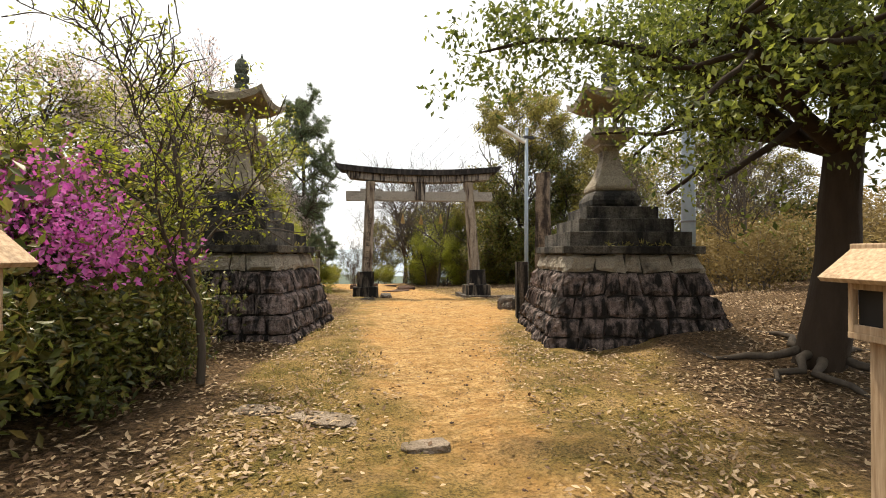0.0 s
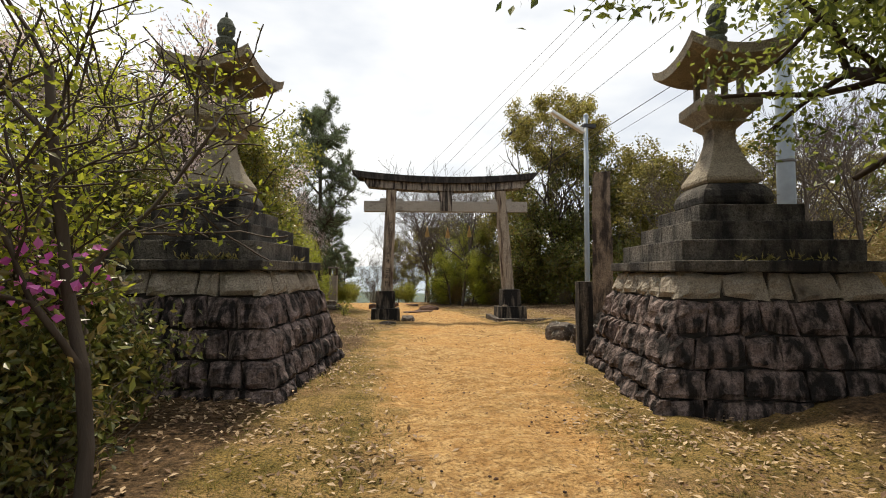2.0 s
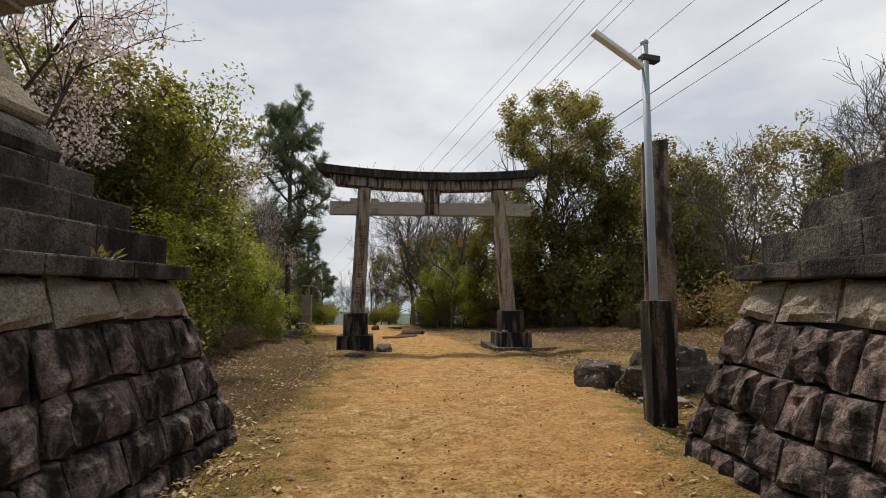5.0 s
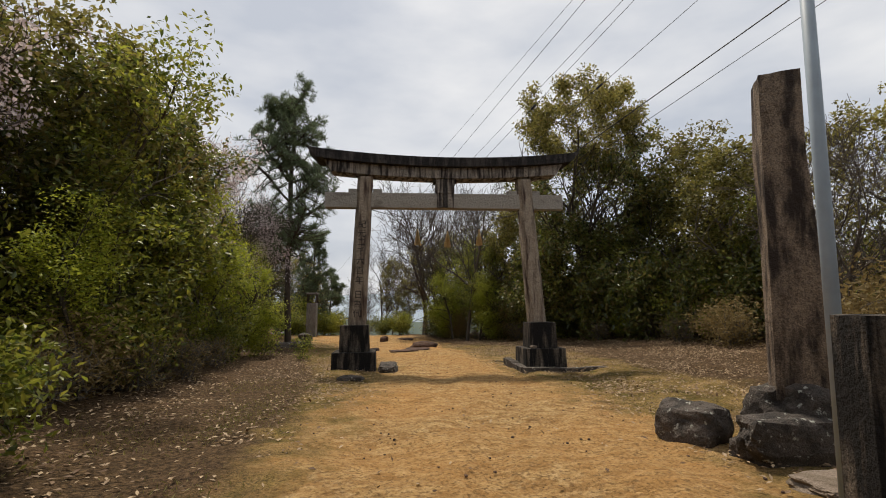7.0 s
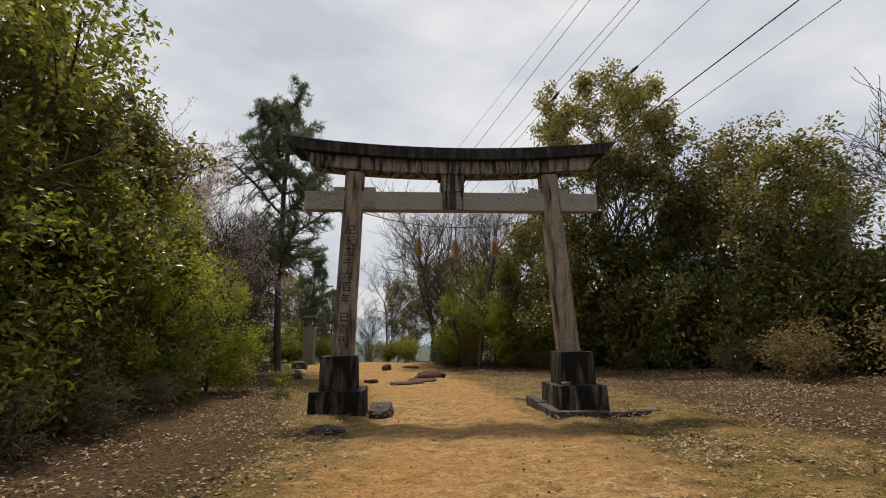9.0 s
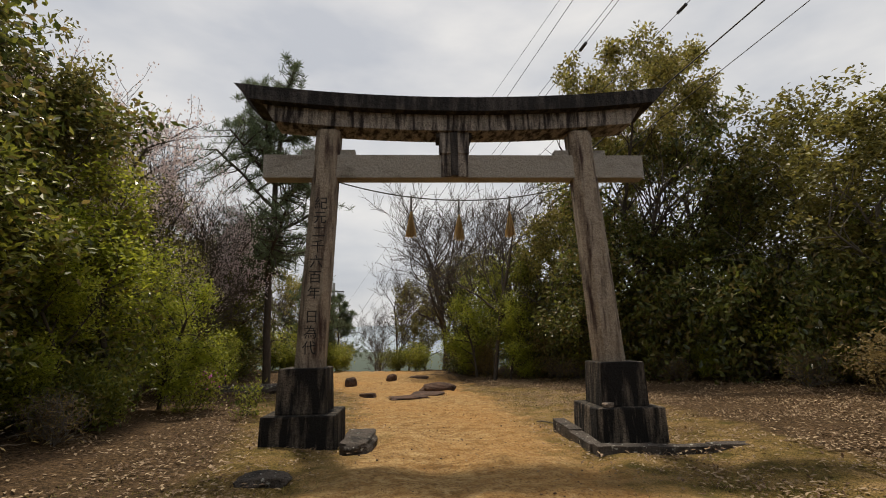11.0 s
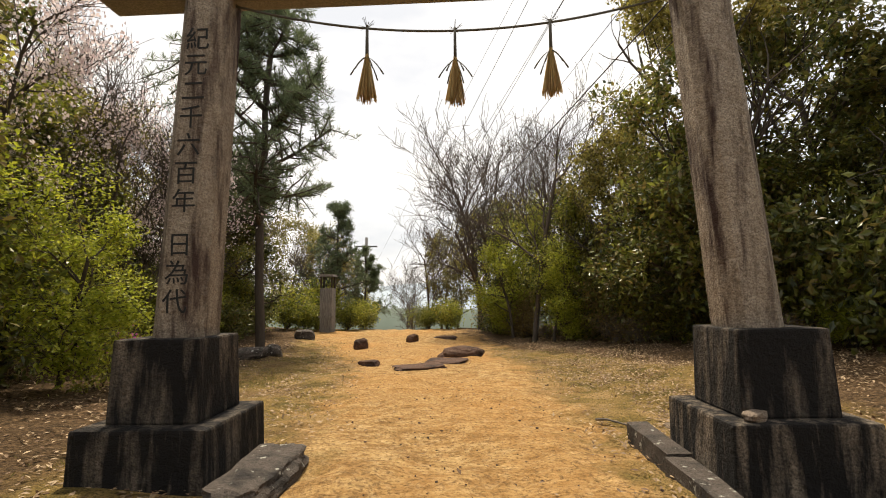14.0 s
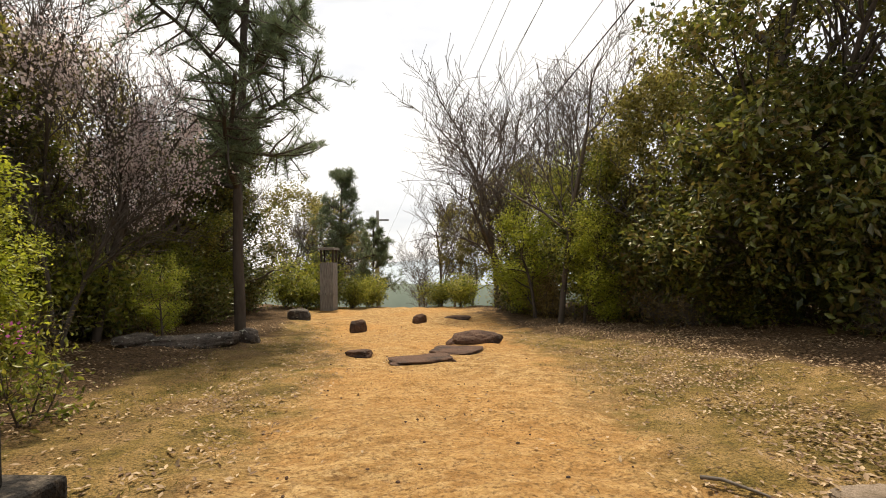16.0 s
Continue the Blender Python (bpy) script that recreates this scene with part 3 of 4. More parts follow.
    deep_r = scatter([(x + 2.5, y) for x, y in RIGHT], 16, 2.5, (1.1, 1.5), (0.9, 1.3))
    deep_l = scatter([(x - 2.2, y) for x, y in LEFT], 14, -2.5, (1.1, 1.5), (0.9, 1.3))
    plant(bu1, edge[::2] + edge_r[::2] + deep_r[::3] + deep_l[::3] + [(-3.4, 5.4, 0, 1.1, 1.1), (-4.2, 7.2, 90, 1.2, 1.2), (-2.6, 3.9, 50, 0.8, 0.9), (-5.0, 3.0, 10, 1.3, 1.2), (-1.95, 6.7, 20, 0.8, 0.85), (-2.0, 5.2, 170, 0.6, 0.5), (-2.6, 7.5, 140, 0.8, 0.85), (-1.75, 7.6, 250, 0.45, 0.5), (-1.5, 5.9, 0, 0.42, 0.5), (14.2, 30.6, 0, 1.2, 1.3), (15.8, 26.2, 60, 1.3, 1.5), (16.3, 24, 160, 1.2, 1.4), (16.8, 21, 200, 1.2, 1.4), (13.2, 32.2, 300, 1.2, 1.4), (15.2, 28, 30, 1.3, 1.5)])
    plant(bu2, edge[1::3] + edge_r[1::3] + deep_r[1::3] + deep_l[1::3] + [(-4.3, 11.5, 0, 1.1, 1.2), (-2.4, 12.9, 40, 1.0, 1.0), (-3.4, 14.6, 140, 1.2, 1.3), (-5.2, 5, 0, 1.3, 1.5), (-0.9, 13.2, 70, 0.6, 0.6), (0.3, 43, 0, 0.9, 0.8), (3.0, 46.5, 0, 1.0, 0.9), (-0.8, 43.5, 0, 1.1, 1.2), (2.4, 44.6, 50, 0.8, 0.8), (7.2, 46.5, 90, 0.8, 0.8), (0.6, 45.5, 10, 1.2, 1.4), (8.2, 45.5, 0, 0.9, 0.9), (-0.6, 22.5, 0, 0.6, 0.6)])
    plant(bu3, edge[2::4] + edge_r[2::3] + [(11.5, 9.2, 0, 1.1, 1.0), (13.0, 11.5, 50, 1.3, 1.25), (12.0, 14.5, 100, 1.2, 1.1), (14.5, 8.8, 150, 1.4, 1.3), (15.5, 14, 200, 1.4, 1.4), (13.8, 6, 20, 1.2, 1.0), (11.5, 6.3, 250, 0.9, 0.7), (16.5, 10, 300, 1.6, 1.6), (17.5, 6, 0, 1.6, 1.4), (15.2, 18, 77, 1.2, 1.0), (14.6, 20.8, 10, 1.0, 0.8), (-1.3, 16.6, 10, 0.8, 0.7)])
    plant(bare, [(10.0, 44.0, 0, 1.6, 1.4), (10.4, 35.0, 100, 1.1, 1.15), (12.3, 37.6, 220, 0.8, 1.2), (14.6, 13.5, 10, 0.7, 0.75), (18.5, 17, 80, 0.9, 0.95), (7.6, 52, 40, 1.0, 1.15), (-2.4, 30.6, 300, 0.9, 1.1), (12.2, 10.2, 200, 0.6, 0.62)])
    plant(bare2, [(10.4, 40.5, 0, 1.6, 1.4), (6.4, 56, 60, 1.0, 1.1), (-1.5, 29.3, 0, 0.75, 0.8), (-2.6, 31.6, 130, 0.9, 0.95), (13.5, 16.8, 20, 0.8, 0.8), (-2.4, 39, 200, 0.8, 0.9), (0.4, 48, 0, 0.8, 0.9)])
    plant(cherry, [(-2.7, 15.4, 0, 0.95, 1.02), (-4.6, 30.5, 120, 1.1, 1.3), (-3.6, 26.5, 200, 0.9, 1.15), (-3.4, 22.6, 20, 0.8, 1.0), (-1.4, 30.3, 260, 0.8, 1.0), (-5.2, 12.4, 50, 0.8, 0.8)])
    plant(yel, [(9.9, 36.2, 0, 1.0, 1.0), (-1.2, 16.4, 40, 0.62, 0.62), (-0.9, 22.4, 130, 0.6, 0.7), (16.2, 22.8, 10, 0.5, 0.55), (15.2, 26.6, 80, 0.45, 0.5), (-0.9, 27.0, 10, 0.5, 0.5), (-0.3, 30.9, 10, 0.4, 0.4), (-0.5, 23.3, 60, 1.0, 1.0), (-1.7, 21.2, 0, 0.75, 0.8), (-0.5, 25.5, 210, 0.75, 0.75), (10.9, 34.2, 200, 0.8, 0.8), (11.9, 13.2, 70, 0.55, 0.5), (-1.5, 20.2, 20, 0.55, 0.5)])

    big = tree("camphor_tree", "tall round-crowned tree with several dark limbs", "tree", 21, 13.0, 0.2, dict(ROUND, clear=0.4, leafy=0), BARK, LEAF_OLIVE, 140, 0.5, 0.15, 0.08, most=30000, dome=(11.0, 3.2, 2.3, 180))
    plant(big, [(15.4, 29.0, 0, 1.0, 1.0)])

    pine_spec = dict(TREE, steps=12, depth=2, clear=0.26, forks=(2, 3), ahead=0.2, rise=0.16, shrink=0.4, cone=0.68, wobble=0.06, lift=0.012, leafy=1, trunk=1.0)
    for seed, x, y, h, r in ((31, 0.6, 33.3, 12.6, 0.17), (32, 1.2, 46.5, 7.5, 0.09), (33, 2.9, 52, 6.5, 0.08)):
        rng = np.random.default_rng(seed)
        segs, tips = [], []
        grow(rng, segs, tips, np.array([0, 0, -0.1]), np.array([0, 0, 1.0]), h, r, 2, pine_spec)
        root = thing("pine_tree", "tall pine with tufted dark needles on level boughs", "tree", at(x, y))
        o = new("trunk", tube_mesh("trunk", segs, BARK, 5))
        o.parent = root
        t = np.array([p for p in tips if p[2] > 0.25 * h and math.hypot(p[0], p[1]) > 0.35])
        t = t[rng.permutation(len(t))[:2400 if h > 10 else 800]]
        n = 28
        base = np.repeat(t, n, 0) + rng.normal(size=(len(t) * n, 3)) * 0.035
        v, f = leaf_quads(rng, base, 0.25, 0.02, -0.5)
        o = new("needles", raw_mesh("needles", v, f, LEAF_NEEDLE))
        o.parent = root

    # the near trees beside the start
    over = dict(TREE, bare_from=1, steps=6, depth=3, clear=0.6, forks=(2, 2, 4), ahead=0.35, rise=0.12, shrink=0.56, trunk=0.8, wobble=0.1, lift=0.0, leafy=1)
    near = tree("shade_tree", "broad evergreen tree with thick dark trunk and low boughs", "tree", 43, 6.6, 0.29, over, BARK_SMOOTH, LEAF_NEAR, 30, 0.26, 0.09, 0.042, sides=8, most=30000, droop=0.3, lean=(-0.05, -0.06), clumps=0.6)
    plant(near, [(6.4, 4.4, 40, 1.0, 1.0)])
    rng = np.random.default_rng(18)
    inv = near.matrix_basis.inverted()
    bough = [inv @ Vector(p) for p in ((6.3, 4.4, 2.9), (5.4, 4.5, 3.5), (4.4, 4.6, 3.85), (3.4, 4.7, 4.0), (2.5, 4.75, 3.9), (1.9, 4.8, 3.7))]
    o = new("bough", rod_mesh("bough", bough, 0.09, 0.012, BARK_SMOOTH, 8))
    o.parent = near
    cl = []
    for i in range(120):
        u = rng.uniform(0.15, 1) * 5
        k = min(int(u), 4)
        p = bough[k].lerp(bough[k + 1], u - k)
        cl.append(np.array(p) + rng.normal(size=3) * np.array([0.35, 0.45, 0.3]) + np.array([0, 0, 0.12]))
    cl = np.array(cl)
    c = np.repeat(cl, 45, 0) + rng.normal(size=(len(cl) * 45, 3)) * 0.11
    v, f = leaf_quads(rng, c, 0.085, 0.04, 0.3)
    o = new("bough_leaves", raw_mesh("bough_leaves", v, f, LEAF_NEAR))
    o.parent = near
    tagged(o, kind="stuff")
    rng = np.random.default_rng(8)
    for a in (100, 160, 195, 235, 280, 330, 30):
        pts, d = [], a
        for i in range(8):
            r = 0.22 + 0.19 * i
            d += rng.normal() * 7
            x, y = r * math.cos(radians(d)), r * math.sin(radians(d))
            pts.append((x, y, 0.16 - 0.034 * i + (gz(6.4 + x, 4.4 + y) - gz(6.4, 4.4)) + 0.02 * rng.normal()))
        o = new("root", rod_mesh("root", pts, 0.06, 0.018, BARK, 8))
        o.parent = near
        o.matrix_basis = pose(0, 0, 0, 0, 0, -40)
    thin = dict(BARE, leafy=0, forks=(1, 2, 1), steps=6, clear=0.25, rise=0.35, shrink=0.5, trunk=0.8)
    for seed, x, y, h, r, turn, n in ((51, -1.0, 5.75, 4.4, 0.05, 0, 1900), (52, -1.3, 6.5, 3.7, 0.06, 90, 2000), (54, -2.4, 6.6, 3.8, 0.04, 140, 2600), (55, -2.8, 7.9, 4.2, 0.04, 10, 2600)):
        s = tree("sapling_tree", "thin dark-stemmed young tree in fresh yellow-green leaf", "tree", seed, h, r, thin, BARK, LEAF_YELLOW, 6, 0.14, 0.055, 0.028, most=n, flat=0.3)
        plant(s, [(x, y, turn, 1, 1)])
    az = tree("azalea_bush", "azalea bush covered in magenta blossom", "bush", 61, 2.5, 0.03, dict(BUSH, lift=0.02), BARK, LEAF_DARK, 60, 0.35, 0.07, 0.03, stems=6, most=7000,
              second=("blossom", LEAF_MAGENTA, 6000, 0.06, 0.05, "magenta blossom"))
    plant(az, [(-2.75, 5.5, 0, 1.0, 1.05)])
    az2 = tree("azalea_bush", "small azalea bush with a few magenta flowers", "bush", 62, 1.1, 0.015, BUSH, BARK, LEAF_MID, 30, 0.25, 0.08, 0.035, stems=4, most=1500,
               second=("blossom", LEAF_MAGENTA, 60, 0.06, 0.05, "magenta blossom"))
    plant(az2, [(0.2, 25.6, 0, 1.0, 1.0)])
    sp = tree("sapling_bush", "low green seedling beside the gate", "bush", 63, 1.0, 0.012, BUSH, BARK, LEAF_MID, 20, 0.16, 0.08, 0.035, stems=3, most=500)
    plant(sp, [(1.5, 24.6, 0, 1.0, 1.0)])
    twigs = tree("brushwood", "clump of dry upright twigs with a few leaves", "bush", 64, 1.5, 0.012, dict(BUSH, rise=0.5, bare_from=0, forks=(1, 2)), BARK_GREY, LEAF_DRY, 6, 0.25, 0.13, 0.022, stems=9, most=700)
    plant(twigs, [(-2.3, 5.4, 200, 0.9, 0.9), (-1.5, 6.2, 110, 0.7, 0.6), (-1.3, 15.6, 0, 0.9, 0.7), (-0.9, 17.4, 90, 0.8, 0.7), (-0.5, 19.2, 180, 0.9, 0.6), (-1.9, 13.8, 30, 0.9, 0.8), (-0.4, 21.3, 230, 0.8, 0.6), (15, 23.5, 0, 1.0, 0.8), (15.2, 21, 100, 1.0, 0.8), (14.3, 27.5, 200, 0.9, 0.7), (12.6, 31.4, 60, 0.9, 0.7), (-1.4, 28.5, 0, 0.9, 0.7), (15.4, 18.5, 40, 1.0, 0.8)] + scatter(LEFT, 10, -0.2, (0.7, 1.1), (0.6, 0.9), 0.3) + scatter(RIGHT, 16, 0.5, (0.8, 1.3), (0.7, 1.0), 0.4))


plant_all()


# ---- stone lanterns on masonry pedestals ----
def wall_stone(rng, x0, x1, z0, z1):
    """A rough-hewn stone whose outside looks along -y."""
    bm = bmesh.new()
    g = 0.015
    x0, x1, z0, z1 = x0 + g, x1 - g, z0 + g, z1 - g
    off = Vector(rng.uniform(-50, 50, 3))
    skew = rng.uniform(-0.06, 0.06, 4)
    n = 5
    grid = []
    for j in range(n + 1):
        row = []
        for i in range(n + 1):
            u, w = i / n, j / n
            edge = min(u, 1 - u, w, 1 - w) == 0
            x = x0 + (x1 - x0) * u + (skew[0] * (1 - u) + skew[1] * u) * (w - 0.5)
            z = z0 + (z1 - z0) * w + (skew[2] * (1 - w) + skew[3] * w) * (u - 0.5)
            p = Vector((x * 9, z * 3, 0)) + off
            y = 0.035 if edge else -0.012 + 0.06 * noise.noise(p) + 0.05 * noise.noise(p * 3)
            k = 0.014 * noise.noise(p * 2.5) if edge else 0.02 * noise.noise(p * 4)
            row.append(bm.verts.new((x + k, y, z + k)))
        grid.append(row)
    for j in range(n):
        for i in range(n):
            bm.faces.new((grid[j][i], grid[j][i + 1], grid[j + 1][i + 1], grid[j + 1][i]))
    rim = grid[0] + [r[-1] for r in grid[1:]] + grid[-1][-2::-1] + [r[0] for r in grid[-2:0:-1]]
    back = [bm.verts.new((v.co.x, 0.13, v.co.z)) for v in rim]
    for i in range(len(rim)):
        k = (i + 1) % len(rim)
        bm.faces.new((rim[k], rim[i], back[i], back[k]))
    return bm


def pedestal(m, seed, low):
    rng = np.random.default_rng(seed)
    root = thing("lantern_pedestal", "battered masonry pedestal of dark weathered stones with stepped top", "pedestal", m, "lantern pedestals")
    B, T, Z = 1.66, 1.17, 1.52
    bm = bmesh.new()
    box(bm, -B + 0.07, B - 0.07, -B + 0.07, B - 0.07, low - 0.1, Z, top=B - T, bevel=0)
    part("core", bm, MORTAR, root)
    courses = [low - 0.12, 0.16, 0.47, 0.82, 1.2, Z]
    for side in range(4):
        turn = pose(0, 0, 0, 0, 0, 90 * side)
        for ci, (z0, z1) in enumerate(zip(courses, courses[1:])):
            h0, h1 = B - (B - T) * max(z0, 0) / Z, B - (B - T) * z1 / Z
            n = int(rng.integers(6, 9)) if ci < 4 else 5
            cuts = np.linspace(-h0, h0, n + 1)
            cuts[1:-1] += rng.uniform(-0.13, 0.13, n - 1)
            for k in range(n):
                a, b = cuts[k], cuts[k + 1]
                bm = wall_stone(rng, a, b, z0, z1)
                for v in bm.verts:
                    f = (v.co.z - z0) / (z1 - z0)
                    h = h0 + (h1 - h0) * f
                    v.co.x *= h / h0
                    v.co.y += -h
                part("stone", bm, STONE_TOP if ci == 4 else STONE_DARK, root, "", turn)
    L = 1.26
    for k in range(3):
        a, b = -L + 2 * L * k / 3, -L + 2 * L * (k + 1) / 3
        for y0, y1 in ((-L, -0.42), (-0.42, 0.42), (0.42, L)):
            part("ledge_slab", block(a + 0.004, b - 0.004, y0 + 0.004, y1 - 0.004, Z, 1.65, bevel=0.018), STONE_STEP, root)
    for i, (h, z) in enumerate(((1.1, 1.65), (0.88, 1.9), (0.68, 2.14))):
        t = (0.25, 0.24, 0.23)[i]
        cut = (-0.15, 0.1, -0.05)[i]
        for a, b, c, d in ((-h, cut, -h, 0.05), (cut, h, -h, 0.2), (-h, cut, 0.05, h), (cut, h, 0.2, h)):
            part("step_block", block(a + 0.003, b - 0.003, c + 0.003, d - 0.003, z, z + t, bevel=0.016), STONE_STEP, root)
    for i in range(5):
        a = rng.uniform(-1.1, 1.1)
        n = 26
        s = -1 if i % 2 else 1
        c = np.array([a, -1.16, 1.66]) if i < 4 else np.array([s * 1.16, a, 1.66])
        v, f = leaf_quads(rng, c + rng.normal(size=(n, 3)) * np.array([0.06, 0.03, 0.02]), 0.09, 0.02, -0.5)
        o = new("weed", raw_mesh("weed", v, f, GRASS))
        o.parent = root
        tagged(o, "yellow-green weeds in the joint", kind="stuff")
    return root


def roof_mesh(half, z0, rise, up, thick):
    n = 14
    bm = bmesh.new()
    def sheet(dz, shrink):
        g = []
        for j in range(n + 1):
            row = []
            for i in range(n + 1):
                u, v = 2 * i / n - 1, 2 * j / n - 1
                r = max(abs(u), abs(v))
                z = z0 + rise * (1 - r) ** 1.15 * (0.75 + 0.25 * (1 - r)) + up * (abs(u) * abs(v)) ** 2.2 + 0.03 * r * r
                row.append(bm.verts.new((half * u * shrink, half * v * shrink, z if not dz else z0 - thick + up * (abs(u) * abs(v)) ** 2.2 + 0.12 * (1 - r))))
            g.append(row)
        return g
    a, b = sheet(0, 1.0), sheet(1, 0.97)
    for j in range(n):
        for i in range(n):
            bm.faces.new((a[j][i], a[j][i + 1], a[j + 1][i + 1], a[j + 1][i]))
            bm.faces.new((b[j][i], b[j + 1][i], b[j + 1][i + 1], b[j][i + 1]))
    for i in range(n):
        bm.faces.new((a[0][i], b[0][i], b[0][i + 1], a[0][i + 1]))
        bm.faces.new((a[n][i], a[n][i + 1], b[n][i + 1], b[n][i]))
        bm.faces.new((a[i][0], a[i + 1][0], b[i + 1][0], b[i][0]))
        bm.faces.new((a[i][n], b[i][n], b[i + 1][n], a[i + 1][n]))
    return bm


def lantern(m):
    root = thing("stone_lantern", "tall grey stone lantern with upturned roof and onion finial", "lantern", m, "stone lanterns")
    part("foot", lathe([(0.64, 0.0), (0.72, 0.06), (0.74, 0.14), (0.7, 0.22), (0.6, 0.31), (0.5, 0.335)], 32, 0.75), STONE_STEP, root, "dark rounded foot stone")
    part("shaft", lathe([(0.53, 0.335), (0.57, 0.37), (0.57, 0.42), (0.5, 0.5), (0.39, 0.62), (0.3, 0.78), (0.24, 0.93), (0.22, 1.03), (0.24, 1.11), (0.34, 1.18), (0.38, 1.19), (0.38, 1.23)], 40, 0.95), STONE_LANT, root)
    part("platform", lathe([(0.36, 1.23), (0.56, 1.36), (0.58, 1.38), (0.58, 1.5), (0.56, 1.52)], 32, 1.0), STONE_LANT, root)
    for sx in (-1, 1):
        for sy in (-1, 1):
            part("post", block(0.3 * sx - 0.055, 0.3 * sx + 0.055, 0.3 * sy - 0.055, 0.3 * sy + 0.055, 1.515, 2.0, bevel=0.01), STONE_LANT, root)
    part("roof", roof_mesh(1.0, 2.06, 0.4, 0.17, 0.1), STONE_LANT, root)
    part("finial", lathe([(0.2, 2.36), (0.2, 2.44), (0.14, 2.48), (0.21, 2.54), (0.22, 2.62), (0.13, 2.67), (0.19, 2.74), (0.2, 2.84), (0.13, 2.94), (0.04, 2.99), (0.015, 3.07)], 20), STONE_MOSSY, root, "mossy onion-shaped finial")
    return root


for cx, cy, sd, low, k, lx in ((-1.07, 10.04, 5, -0.1, 0.93, 0.0), (5.77, 7.76, 8, -0.15, 0.95, -0.015)):
    base = pose(cx, cy, 0.0, 0, 0, -17.5)
    pedestal(base @ Matrix.Diagonal((k, k, 1, 1)), sd, low)
    lantern(base @ pose(lx, 0.05, 2.37) @ Matrix.Diagonal((0.655, 0.655, 1, 1)))


# ---- the gate ----
def beam(half_top, half_low, y, z0, z1, curve, n=28, chamfer=0.0):
    """A lintel along x that curves up towards its ends; it is longer at its top."""
    bm = bmesh.new()
    rings = []
    for i in range(n + 1):
        u = 2 * i / n - 1
        ring = []
        for yy, zz, h in ((-y, z0, half_low), (y, z0, half_low), (y, z1 - chamfer, half_top), (0, z1, half_top), (-y, z1 - chamfer, half_top)):
            x = h * u
            ring.append(bm.verts.new((x, yy, zz + curve * x * x)))
        rings.append(ring)
    k = 5
    for a, b in zip(rings, rings[1:]):
        for i in range(k):
            bm.faces.new((a[i], b[i], b[(i + 1) % k], a[(i + 1) % k]))
    bm.faces.new(rings[0][::-1])
    bm.faces.new(rings[-1])
    bmesh.ops.recalc_face_normals(bm, faces=bm.faces)
    return bm


def glyph(text, size, m, parent):
    cu = bpy.data.curves.new("inscription", "FONT")
    cu.body, cu.size, cu.extrude, cu.align_x = text, size, 0.003, "CENTER"
    tmp = bpy.data.objects.new("inscription", cu)
    scene.collection.objects.link(tmp)
    me = bpy.data.meshes.new_from_object(tmp.evaluated_get(bpy.context.evaluated_depsgraph_get()))
    bpy.data.objects.remove(tmp)
    me.materials.clear()
    me.materials.append(INK)
    ob = new("inscription", me)
    ob.parent, ob.matrix_basis = parent, m
    return tagged(ob, "black carved character")


